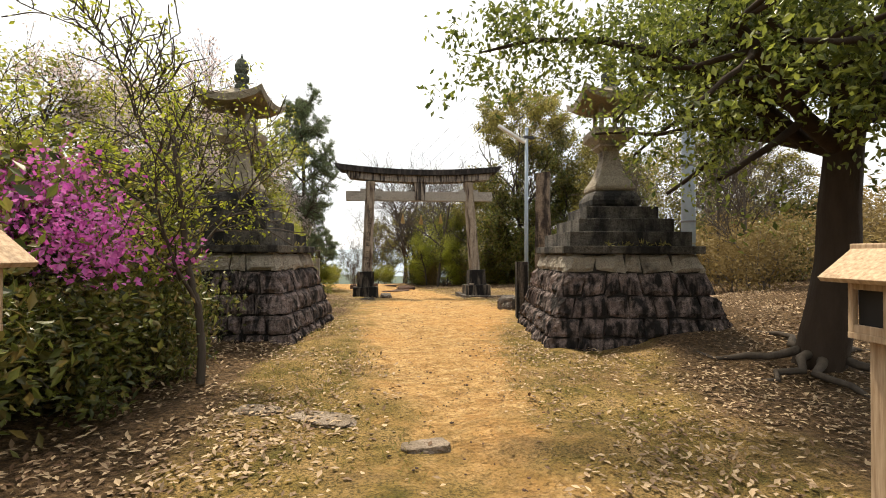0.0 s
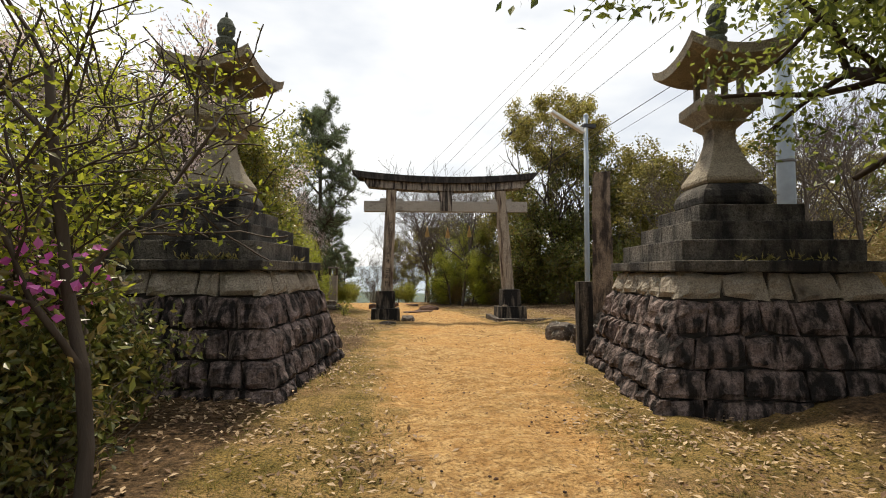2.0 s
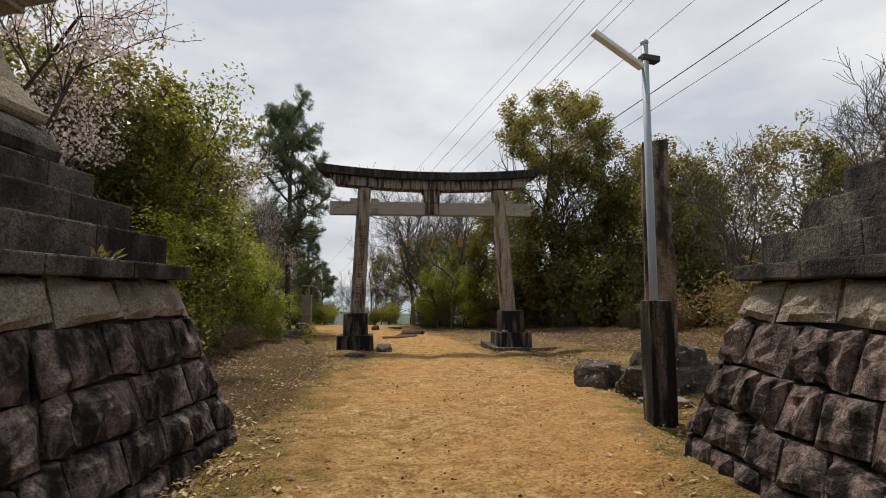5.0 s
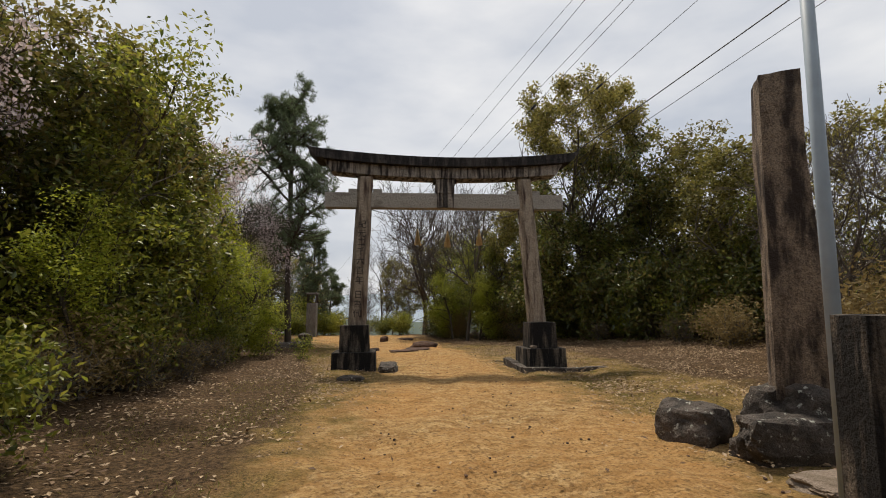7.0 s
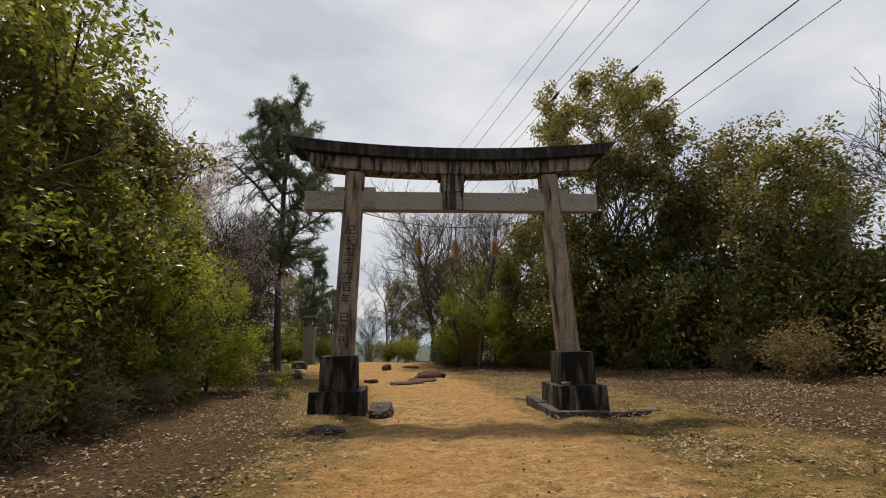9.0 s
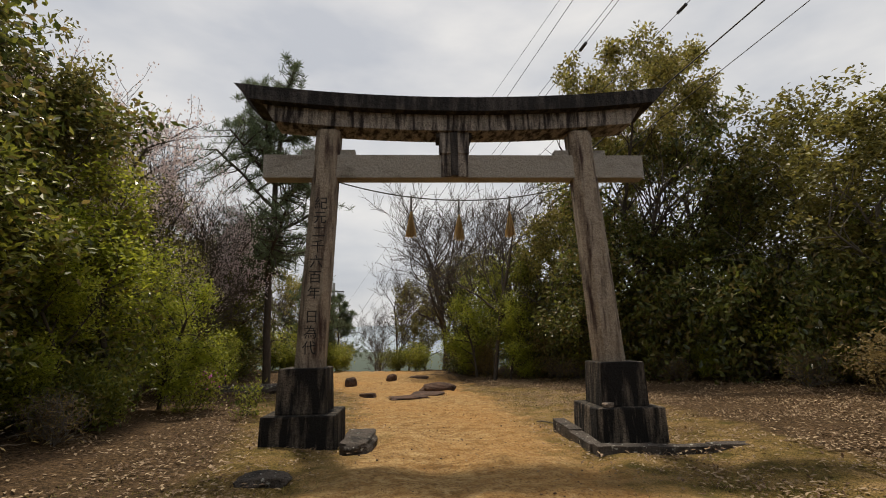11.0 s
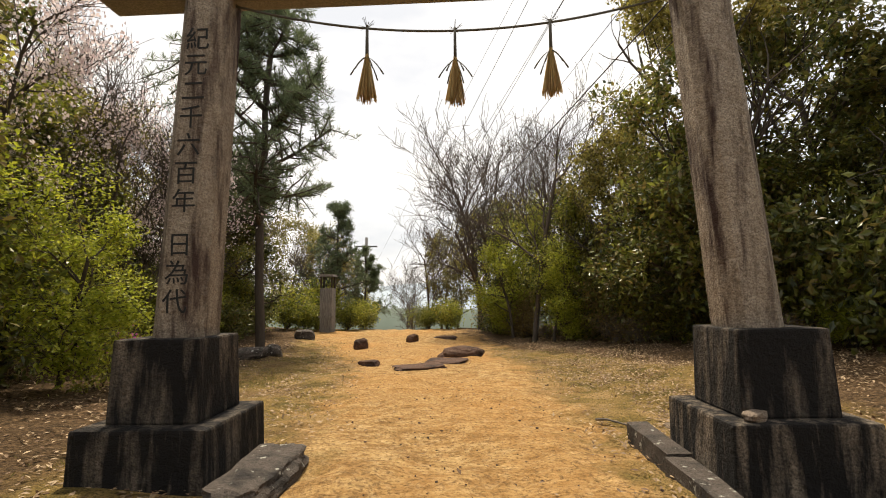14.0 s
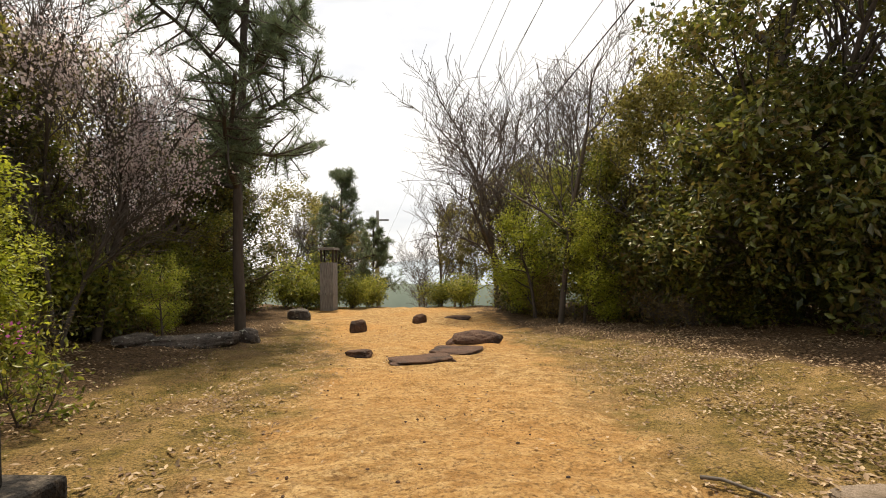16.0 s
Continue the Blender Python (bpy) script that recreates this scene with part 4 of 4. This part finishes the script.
def gate():
    root = thing("torii_gate", "weathered granite torii gate with black-stained lintel and bases", "gate", pose(5.51, 21.2, -0.03, -1.4, -0.7, -8.4))
    for s, xb, xt, xc in ((-1, -2.47, -2.27, -2.525), (1, 2.53, 2.28, 2.6)):
        bm = bmesh.new()
        rings = []
        for i in range(13):
            u = i / 12
            r = 0.24 - 0.025 * u
            cx = xb + (xt - xb) * u
            ring = []
            h, q = r * 0.98, r * 0.55
            for px, py in ((-q, -h), (q, -h), (h, -q), (h, q), (q, h), (-q, h), (-h, q), (-h, -q)):
                w = 1 + 0.02 * noise.noise((px * 5 + s, py * 5, u * 7))
                ring.append(bm.verts.new((cx + px * w, py, 0.77 + 4.1 * u)))
            rings.append(ring)
        for a, b in zip(rings, rings[1:]):
            for i in range(8):
                bm.faces.new((a[i], a[(i + 1) % 8], b[(i + 1) % 8], b[i]))
        bm.faces.new(rings[-1])
        pil = part("pillar", bm, STONE_GATE, root)
        part("base_block", block(xc - 0.385, xc + 0.385, -0.385, 0.385, 0.08, 0.77, top=0.02, bevel=0.02), STONE_BLACK, root)
        part("plinth", block(xc - 0.57, xc + 0.57, -0.57, 0.57, -0.62, 0.08, top=0.015, bevel=0.025), STONE_BLACK, root)
        for dx in (-1, 1):
            part("wedge", block(xt + dx * 0.34 - 0.13, xt + dx * 0.34 + 0.13, -0.08, 0.1, 4.42, 4.54, bevel=0.012), STONE_BEAM, root)
        if s < 0:
            zs = [3.5, 3.25, 3.0, 2.75, 2.49, 2.23, 1.97, 1.58, 1.33, 1.08]
            for ch, z in zip("紀元二千六百年日為代", zs):
                u = (z - 0.77) / 4.1
                glyph(ch, 0.23, pose(xb + (xt - xb) * u, -(0.24 - 0.025 * u) * 0.98 - 0.002, z - 0.08, 90, 0, 0), pil)
    part("tie_beam", block(-3.38, 3.41, -0.14, 0.14, 3.99, 4.42, bevel=0.014), STONE_BEAM, root)
    part("lower_lintel", beam(3.4, 3.2, 0.26, 4.83, 5.125, 0.0158), STONE_KASAGI, root, "pale lintel with black run marks")
    part("upper_lintel", beam(3.87, 3.6, 0.42, 5.13, 5.44, 0.0158, chamfer=0.05), STONE_CAP, root, "blackened top lintel with upswept ends")
    part("centre_strut", block(-0.29, 0.23, -0.2, 0.2, 4.42, 4.83, bevel=0.012), STONE_KASAGI, root)
    part("strut_plate", block(-0.1, 0.03, -0.235, -0.2, 4.0, 4.82, bevel=0.01), STONE_CAP, root, "black-stained upright plate")
    part("strut_foot", block(-0.27, 0.21, -0.17, -0.14, 4.0, 4.42, bevel=0.008), STONE_KASAGI, root)
    part("bracket", block(-0.35, 0.29, -0.18, 0.18, 4.73, 4.825, bevel=0.01), STONE_CAP, root)
    return root


gate()


def rope_and_tassels():
    m = pose(5.51, 21.2, 0, 0, 0, -8.4)
    root = thing("shimenawa_rope", "thin grey rope slung behind the gate", "rope", m)
    pts = [(-2.15 + 4.3 * i / 24, 0.11, 3.59 + 0.068 * (-2.15 + 4.3 * i / 24) ** 2) for i in range(25)]
    o = new("cord", rod_mesh("cord", pts, 0.011, 0.011, ROPE, 6))
    o.parent = root
    rng = np.random.default_rng(4)
    for x, hang in ((-0.85, 0.27), (0.0, 0.27), (0.91, 0.26)):
        y, z = 0.11, 3.59 + 0.068 * x * x
        t = thing("straw_tassel", "hanging tassel of golden straw on the rope", "tassel", m @ pose(x, y, z), "straw tassels")
        o = new("cord", rod_mesh("cord", [(0, 0, 0.03), (0, 0, -hang)], 0.014, 0.018, ROPE, 6))
        o.parent = t
        n = 170
        a, sp = rng.uniform(0, 6.28, n), rng.uniform(0.0, 1, n) ** 0.7
        segs = [(0.01 * math.cos(p), 0.01 * math.sin(p), -hang + 0.02, 0.1 * q * math.cos(p), 0.1 * q * math.sin(p), -hang - 0.43 + rng.uniform(-0.03, 0.03), 0.005, 0.004) for p, q in zip(a, sp)]
        o = new("straw", tube_mesh("straw", segs, STRAW, 3))
        o.parent = t
        tuft = [(0, 0, 0.01, *(unit(rng, 1)[0] * 0.08 + np.array([0, 0, 0.03])), 0.003, 0.002) for _ in range(14)]
        o = new("knot", tube_mesh("knot", tuft, ROPE, 3))
        o.parent = t
        for p in np.linspace(0, 6.28, 7)[:-1]:
            arc = [(r * math.cos(p), r * math.sin(p), -hang - 0.02 - 2.4 * (r * 1.2) ** 1.6) for r in np.linspace(0.01, 0.16, 6)]
            o = new("rice_ear", rod_mesh("rice_ear", arc, 0.003, 0.008, ROPE, 5))
            o.parent = t


rope_and_tassels()


# ---- rocks, standing stone, posts ----
def rock(name, label, x, y, sx, sy, sz, seed, mat, turn=0, rise=0.0, blocky=0.5, category="rock"):
    bm = bmesh.new()
    bmesh.ops.create_icosphere(bm, subdivisions=4, radius=1.0)
    for v in bm.verts:
        p = v.co.copy()
        mx = max(abs(p.x), abs(p.y), abs(p.z))
        p = p.lerp(p / mx, blocky)
        o = v.co + Vector((seed * 3.1, seed, 0))
        p *= 1 + 0.22 * noise.noise(o * 1.1) + 0.1 * noise.noise(o * 2.7) + 0.045 * noise.noise(o * 7)
        v.co = (p.x * sx, p.y * sy, p.z * sz)
    ob = part(name, bm, mat, None, "", pose(x, y, gz(x, y) + rise, 0, 0, turn))
    return tagged(ob, label, category)


rock("boulder", "mossy boulder under the standing stone", 7.1, 12.5, 0.55, 0.45, 0.42, 2, STONE_ROCK, 10, 0.3, 0.4)
rock("kerb_rock", "rough dark rock edging the standing stone", 6.15, 13.1, 0.26, 0.36, 0.28, 3, STONE_ROCK, 20, 0.12, 0.6)
rock("kerb_rock", "long flat-topped dark rock edging the standing stone", 6.72, 12.2, 0.68, 0.24, 0.28, 4, STONE_ROCK, -10, 0.14, 0.85)
rock("kerb_rock", "long dark rock edging the standing stone", 7.9, 12.3, 0.7, 0.28, 0.24, 5, STONE_ROCK, 0, 0.1, 0.8)
rock("boulder", "rough rock behind the kerb rocks", 7.5, 13.0, 0.5, 0.45, 0.28, 6, STONE_ROCK, 40, 0.15, 0.4)
rock("flat_stone", "pale flat stone at the foot of the pole", 6.15, 11.5, 0.3, 0.2, 0.06, 7, STONE_FLAT, 0, 0.02, 0.9)
bm = block(-0.22, 0.22, -0.19, 0.19, -0.2, 3.3, top=0.03, rough=0.045, seed=5)
tagged(part("standing_stone", bm, STONE_STELE, None, "", pose(6.93, 12.42, gz(6.9, 12.4) + 0.72, 0, 0, -35)), "tall narrow rough stone pillar on boulders", "stone pillar")
bm = block(-0.135, 0.135, -0.135, 0.135, -0.2, 1.4, rough=0.012, seed=9)
tagged(part("stone_post", bm, STONE_BLACK, None, "", pose(5.32, 10.61, gz(5.3, 10.6), 0, 0, -17)), "short dark square stone post beside the lamp pole", "post")

lamp = thing("street_lamp", "thin grey lamp pole with a slanted tube lamp", "lamp", pose(5.7, 11.1, gz(5.7, 11.1)))
o = new("pole", rod_mesh("pole", [(0, 0, -0.2), (0, 0, 2.4), (0, 0, 4.85)], 0.055, 0.045, POLE_GREY, 14))
o.parent = lamp
part("cap", lathe([(0.05, 4.84), (0.055, 4.87), (0.02, 4.91)], 14), POLE_GREY, lamp)
o = new("arm", rod_mesh("arm", [(0.1, 0, 4.62), (-0.2, 0, 4.58), (-0.7, 0, 4.84)], 0.02, 0.02, LAMP_WHITE, 8))
o.parent = lamp
part("tube_lamp", block(-0.42, 0.42, -0.05, 0.05, -0.04, 0.03, bevel=0.02), LAMP_WHITE, lamp, "white slanted tube lamp", pose(-0.42, 0, 4.7, 0, 27, 0))
part("clamp", block(-0.07, 0.2, -0.06, 0.06, 4.6, 4.68, bevel=0.01), CABLE, lamp)

pole = thing("utility_pole", "thick blue-grey utility pole beyond the pedestal", "pole", pose(10.7, 10.85, gz(10.7, 10.85)))
o = new("mast", rod_mesh("mast", [(0, 0, -0.3), (0, 0, 5), (0, 0, 10.5)], 0.2, 0.15, POLE_GREY, 20))
o.parent = pole
for i in range(7):
    o = new("step_bolt", tube_mesh("step_bolt", [(0.1 * (-1) ** i, 0, 2.6 + 0.45 * i, 0.34 * (-1) ** i, 0, 2.6 + 0.45 * i, 0.01, 0.01)], POLE_FAR, 6))
    o.parent = pole
for z in (2.2, 3.8, 6.2):
    part("band", lathe([(0.2, z), (0.205, z + 0.01), (0.205, z + 0.05), (0.2, z + 0.06)], 20), POLE_FAR, pole)

far = thing("utility_pole", "distant wooden utility pole with crossarms", "pole", pose(1.85, 75, -8))
o = new("mast", rod_mesh("mast", [(0, 0, -2), (0, 0, 15.2)], 0.22, 0.17, POLE_FAR, 8))
o.parent = far
for z, w in ((14.1, 1.3), (12.3, 0.9)):
    part("crossarm", block(-w, w, -0.09, 0.09, z - 0.09, z + 0.09), POLE_FAR, far)
for ax, az, bx, bz, r in WIRES:
    pts = [(ax + (bx - ax) * (y - 18) / 52, y, az + (bz - az) * (y - 18) / 52) for y in np.linspace(-14, 74, 23)]
    tagged(new("overhead_wire", rod_mesh("overhead_wire", pts, 0.75 * r, 0.75 * r, CABLE, 5)), "thin dark overhead power line", "wire", "overhead wires")
for w, y in ((3, 22.8), (4, 21.7)):
    ax, az, bx, bz, r = WIRES[w]
    u = (y - 18) / 52
    d = Vector((bx - ax, 52, bz - az)).normalized()
    p = Vector((ax + (bx - ax) * u, y, az + (bz - az) * u))
    tagged(new("insulator", rod_mesh("insulator", [p - d * 0.13, p - d * 0.08, p + d * 0.08, p + d * 0.13], 0.04, 0.04, CABLE, 10)), "small black insulator on the power line", "insulator", "insulators")

# gate kerb, stones on the ground
gm = pose(5.51, 21.2, 0, 0, 0, -8.4)
for i, (a, b, c, d) in enumerate(((1.82, 2.7, -1.15, -0.93), (2.71, 3.5, -1.13, -0.92), (3.51, 4.5, -1.15, -0.93), (1.78, 2.0, -0.92, 0.05), (1.8, 2.02, 0.06, 1.05))):
    tagged(part("kerb_stone", block(a, b, c, d, -0.7, -0.33 - 0.02 * (i % 2), rough=0.018, seed=i), STONE_ROCK, None, "", gm), "rough mossy kerb stone round the gate base", "kerb stone", "kerb stones")
rock("rough_stone", "dark lichen-spotted stone beside the gate plinth", 3.85, 21.1, 0.24, 0.55, 0.13, 12, STONE_ROCK, -10, 0.04, 0.6)
rock("small_stone", "pale stone lying on the gate plinth", 7.72, 20.45, 0.12, 0.065, 0.045, 13, STONE_FLAT, 30, 0.12 - gz(7.72, 20.45), 0.3)
rock("flat_stone", "grey stone sunk in the grass", 2.75, 19.25, 0.3, 0.2, 0.09, 14, STONE_ROCK, 0, 0.0, 0.4)
for x, y, a, b, turn, sd in ((0.22, 4.42, 0.34, 0.15, -40, 15), (-0.78, 5.0, 0.14, 0.1, 20, 16), (0.97, 3.6, 0.2, 0.1, 0, 17), (-0.35, 4.8, 0.22, 0.12, -20, 18)):
    rock("flat_stone", "flat worn stone set level with the ground", x, y, a, b, 0.04, sd, STONE_FLAT, turn, -0.025, 0.6)
rock("path_rock", "low red-brown boulder on the path", 6.95, 30.9, 0.66, 0.42, 0.26, 19, STONE_RED, 10, 0.05, 0.2)
rock("path_rock", "flat bare rock showing through the path", 5.6, 28.5, 0.6, 0.34, 0.05, 20, STONE_RED, 20, 0.03, 0.7)
rock("path_rock", "flat bare rock showing through the path", 6.35, 29.6, 0.55, 0.45, 0.045, 21, STONE_RED, -20, 0.03, 0.6)
rock("path_rock", "small upright brown rock on the path", 3.85, 33.8, 0.25, 0.2, 0.28, 22, STONE_RED, 0, 0.05, 0.3)
rock("path_rock", "small upright brown rock on the path", 5.75, 36.1, 0.23, 0.19, 0.25, 23, STONE_RED, 50, 0.05, 0.4)
rock("path_rock", "low brown rock on the path", 4.35, 29.2, 0.26, 0.17, 0.11, 24, STONE_RED, -20, 0.02, 0.4)
rock("path_rock", "low dark rock beside the path", 7.2, 37.5, 0.5, 0.3, 0.14, 25, STONE_RED, 0, 0.0, 0.4)
rock("edge_rock", "long grey rock at the wood's edge", 0.6, 30.3, 0.95, 0.4, 0.2, 26, STONE_ROCK, 15, 0.03, 0.5)
rock("edge_rock", "grey rock at the wood's edge", 1.55, 31.1, 0.25, 0.25, 0.25, 27, STONE_ROCK, 0, 0.08, 0.3)
rock("edge_rock", "flat grey rock at the wood's edge", -0.4, 30.0, 0.4, 0.3, 0.18, 28, STONE_ROCK, 60, 0.05, 0.4)
rock("edge_rock", "stacked grey rock at the wood's edge", 1.3, 37.5, 0.4, 0.4, 0.3, 29, STONE_ROCK, 10, 0.1, 0.5)


tagged(new("fallen_branch", rod_mesh("fallen_branch", [(7.5, 22.9, gz(7.5, 22.9) + 0.03), (7.6, 22.8, gz(7.6, 22.8) + 0.05), (7.75, 22.6, gz(7.75, 22.6) + 0.03), (7.85, 22.45, gz(7.85, 22.45) + 0.01)], 0.018, 0.007, BARK_GREY, 8)), "short grey fallen branch on the litter", "branch")
rock("edge_rock", "flat grey rock in the litter", 8.5, 22.5, 0.3, 0.18, 0.05, 31, STONE_FLAT, 10, 0.0, 0.5)

# ---- wooden lantern boxes, wooden hut ----
def lantern_box(x, y, turn):
    root = thing("wooden_lantern", "small pale wooden lantern box on a post", "lantern", pose(x, y, gz(x, y), 0, 0, turn), "wooden lanterns")
    part("post", block(-0.065, 0.065, -0.065, 0.065, -0.2, 1.02, bevel=0.006), WOOD_PALE, root)
    part("floor", block(-0.14, 0.14, -0.14, 0.14, 1.02, 1.06, bevel=0.005), WOOD_PALE, root)
    for sx in (-1, 1):
        for sy in (-1, 1):
            part("corner_post", block(sx * 0.12 - 0.018, sx * 0.12 + 0.018, sy * 0.12 - 0.018, sy * 0.12 + 0.018, 1.06, 1.38, bevel=0.004), WOOD_PALE, root)
        part("rail", block(sx * 0.12 - 0.016, sx * 0.12 + 0.016, -0.102, 0.102, 1.06, 1.11, bevel=0.004), WOOD_PALE, root)
        part("rail", block(sx * 0.12 - 0.016, sx * 0.12 + 0.016, -0.102, 0.102, 1.33, 1.38, bevel=0.004), WOOD_PALE, root)
    for sy in (-1, 1):
        part("rail", block(-0.102, 0.102, sy * 0.12 - 0.016, sy * 0.12 + 0.016, 1.06, 1.11, bevel=0.004), WOOD_PALE, root)
        part("rail", block(-0.102, 0.102, sy * 0.12 - 0.016, sy * 0.12 + 0.016, 1.33, 1.38, bevel=0.004), WOOD_PALE, root)
    # Solid near-black block stands in for the shade between the corner posts.
    part("pane", block(-0.1, 0.1, -0.1, 0.1, 1.09, 1.35, bevel=0.0), HOLLOW, root, "near-black block painted as the shade inside the box")
    for s in (-1, 1):
        part("roof_board", block(0, 0.31, -0.24, 0.24, -0.012, 0.025, bevel=0.005), WOOD_PALE, root, "", pose(0, 0, 1.58, 0, 0, 0 if s > 0 else 180) @ pose(0, 0, 0, 0, 40, 0))
    bm = bmesh.new()
    for y0 in (-0.14, 0.14):
        vs = [bm.verts.new((xx, y0 + d, zz)) for d in (0, 0.012) for xx, zz in ((-0.16, 1.385), (0.16, 1.385), (0, 1.54))]
        bm.faces.new(vs[:3]), bm.faces.new(vs[3:][::-1])
        for i in range(3):
            bm.faces.new((vs[i], vs[3 + i], vs[3 + (i + 1) % 3], vs[(i + 1) % 3]))
    part("gable", bm, WOOD_PALE, root)
    part("ridge", block(-0.03, 0.03, -0.25, 0.25, 1.575, 1.62, bevel=0.01), WOOD_PALE, root)


lantern_box(-1.73, 3.15, -17)
lantern_box(3.45, 1.95, -17)

hx, hy = 1.6, 42.3
hut = thing("wooden_shelter", "tall narrow shed of grey weathered boards", "shed", pose(hx, hy, gz(hx, hy), 0, 0, -10) @ Matrix.Diagonal((0.75, 0.85, 1, 1)))
for i in range(6):
    part("board", block(-0.42 + 0.14 * i + 0.004, -0.28 + 0.14 * i - 0.004, -0.4, -0.37, 0, 2.25 + 0.03 * (i % 2), bevel=0.004), WOOD_GREY, hut)
part("side_wall", block(-0.42, -0.39, -0.365, 0.4, 0, 2.25), WOOD_GREY, hut)
part("side_wall", block(0.39, 0.42, -0.365, 0.4, 0, 2.25), WOOD_GREY, hut)
part("back_wall", block(-0.385, 0.385, 0.37, 0.4, 0, 2.25), WOOD_GREY, hut)
part("band", block(-0.5, 0.5, -0.45, -0.404, 0.75, 0.85), WOOD_GREY, hut)
for sx in (-1, 1):
    part("corner_post", block(sx * 0.38 - 0.05, sx * 0.38 + 0.05, -0.33, -0.23, 2.28, 2.85), WOOD_DARK, hut)
    part("corner_post", block(sx * 0.38 - 0.05, sx * 0.38 + 0.05, 0.23, 0.33, 2.28, 2.85), WOOD_DARK, hut)
part("roof", block(-0.55, 0.55, -0.55, 0.55, 2.85, 2.97, top=0.1), WOOD_DARK, hut)

# ---- far hills ----
k = Mat("hazy_hill", 1.0, 0.0)
# Distance haze is put into this pale blue-grey colour.
k.colour(k.mix(k.noise(0.01, 5), (0.30, 0.36, 0.42), (0.42, 0.48, 0.53)))
k2 = Mat("wooded_hill", 1.0, 0.0)
k2.colour(k2.mix(k2.noise(0.08, 6), (0.09, 0.12, 0.1), (0.2, 0.23, 0.2)))
near_hill = k2.m
for dist, high, sd in ((190, 7, 3), (700, 14, 1), (1500, 50, 2)):
    rng = np.random.default_rng(sd)
    n = 160
    xs = np.linspace(-3 * dist, 3 * dist, n)
    top = high * (0.55 + 0.45 * np.sin(xs / dist * 2.3 + sd) * np.sin(xs / dist * 5.1)) - (11 if dist < 300 else 20)
    v = np.concatenate([np.stack([xs, np.full(n, dist), np.full(n, -90.0)], 1), np.stack([xs, np.full(n, dist * 1.08), top], 1), np.stack([xs, np.full(n, dist * 1.4), np.full(n, -90.0)], 1)])
    f = [(r * n + i, r * n + i + 1, (r + 1) * n + i + 1, (r + 1) * n + i) for r in range(2) for i in range(n - 1)]
    tagged(new("backdrop", raw_mesh("backdrop", v, f, near_hill if dist < 300 else k.m, True)), "pale blue hazy hills in the distance", "hills", kind="structure")


# ---- litter and grass ----
def cover():
    rng = np.random.default_rng(77)
    n = 300000
    x, y = rng.uniform(-5, 16, n), rng.uniform(0.5, 36, n)
    off = np.abs(x - np.interp(y, WAY_Y, WAY_X)) / np.interp(y, WAY_Y, WAY_W)
    clump = np.sin(x * 1.7 + 1.3 * np.sin(y * 0.9)) * np.sin(y * 1.3 + x * 0.6)
    wall = (np.abs((x + 1.13) * 0.954 - (y - 10.15) * 0.3) < 1.6) & (np.abs((x + 1.13) * 0.3 + (y - 10.15) * 0.954) < 1.6)
    wall |= (np.abs((x - 5.84) * 0.954 - (y - 7.8) * 0.3) < 1.6) & (np.abs((x - 5.84) * 0.3 + (y - 7.8) * 0.954) < 1.6)
    start = np.interp(y, [4, 8], [0.5, 0.0]) + np.clip((x - np.interp(y, WAY_Y, WAY_X) - 2) * 0.3, 0, 0.6)
    p = np.clip((off - 0.75 + start) * 0.8, 0.012, 1) * np.clip(0.55 + 0.5 * clump, 0.1, 1)
    p = p * np.where((x < np.interp(y, WAY_Y, WAY_X) - 3.2) & (y > 12), 0.35, 1.0)
    keep = (rng.uniform(0, 1, n) < p) & ~wall
    c = np.stack([x, y, ground_z(x, y) + 0.012 + rng.uniform(0, 0.03, n)], 1)[keep]
    v, f = leaf_quads(rng, c, 0.066, 0.031, 0.0, 0.75)
    tagged(new("leaf_litter", raw_mesh("leaf_litter", v, f, LITTER)), "scattered dry fallen leaves on the ground", "leaf litter", kind="stuff")
    n = 420000
    x, y = rng.uniform(-3, 13, n), rng.uniform(1.5, 32, n)
    off = np.abs(x - np.interp(y, WAY_Y, WAY_X)) / np.interp(y, WAY_Y, WAY_W)
    clump = np.sin(x * 1.1 + 2 * np.sin(y * 0.7)) * np.sin(y * 0.8 - x * 0.9)
    keep = rng.uniform(0, 1, n) < np.clip(off - 0.85 + np.interp(y, [4, 8], [0.45, 0.0]), 0, 1) * np.clip(0.35 + 0.8 * clump, 0.03, 1) * np.clip(2.6 - off, 0, 1)
    c = np.stack([x, y, ground_z(x, y) - 0.01], 1)[keep]
    v, f = leaf_quads(rng, c, 0.06, 0.008, -0.8)
    tagged(new("grass", raw_mesh("grass", v, f, GRASS)), "short sparse yellow-green grass along the path", "grass", kind="stuff")
    n = 1600
    y = rng.uniform(2, 38, n)
    x = np.interp(y, WAY_Y, WAY_X) + rng.normal(size=n) * np.interp(y, WAY_Y, WAY_W) * 0.8
    bm = bmesh.new()
    bmesh.ops.create_icosphere(bm, subdivisions=1, radius=1)
    tv = np.array([q.co for q in bm.verts])
    tf = np.array([[q.index for q in fc.verts] for fc in bm.faces])
    bm.free()
    sc = rng.uniform(0.006, 0.02, (n, 1, 1)) * rng.uniform(0.5, 1.2, (n, 1, 3)) * np.array([1, 1, 0.6])
    v = tv[None] * sc + np.stack([x, y, ground_z(x, y) + 0.005], 1)[:, None]
    f = tf[None] + (np.arange(n) * len(tv))[:, None, None]
    tagged(new("pebbles", raw_mesh("pebbles", v.reshape(-1, 3), f.reshape(-1, 3), STONE_RED)), "small brown pebbles on the path", "pebbles", kind="stuff")


cover()
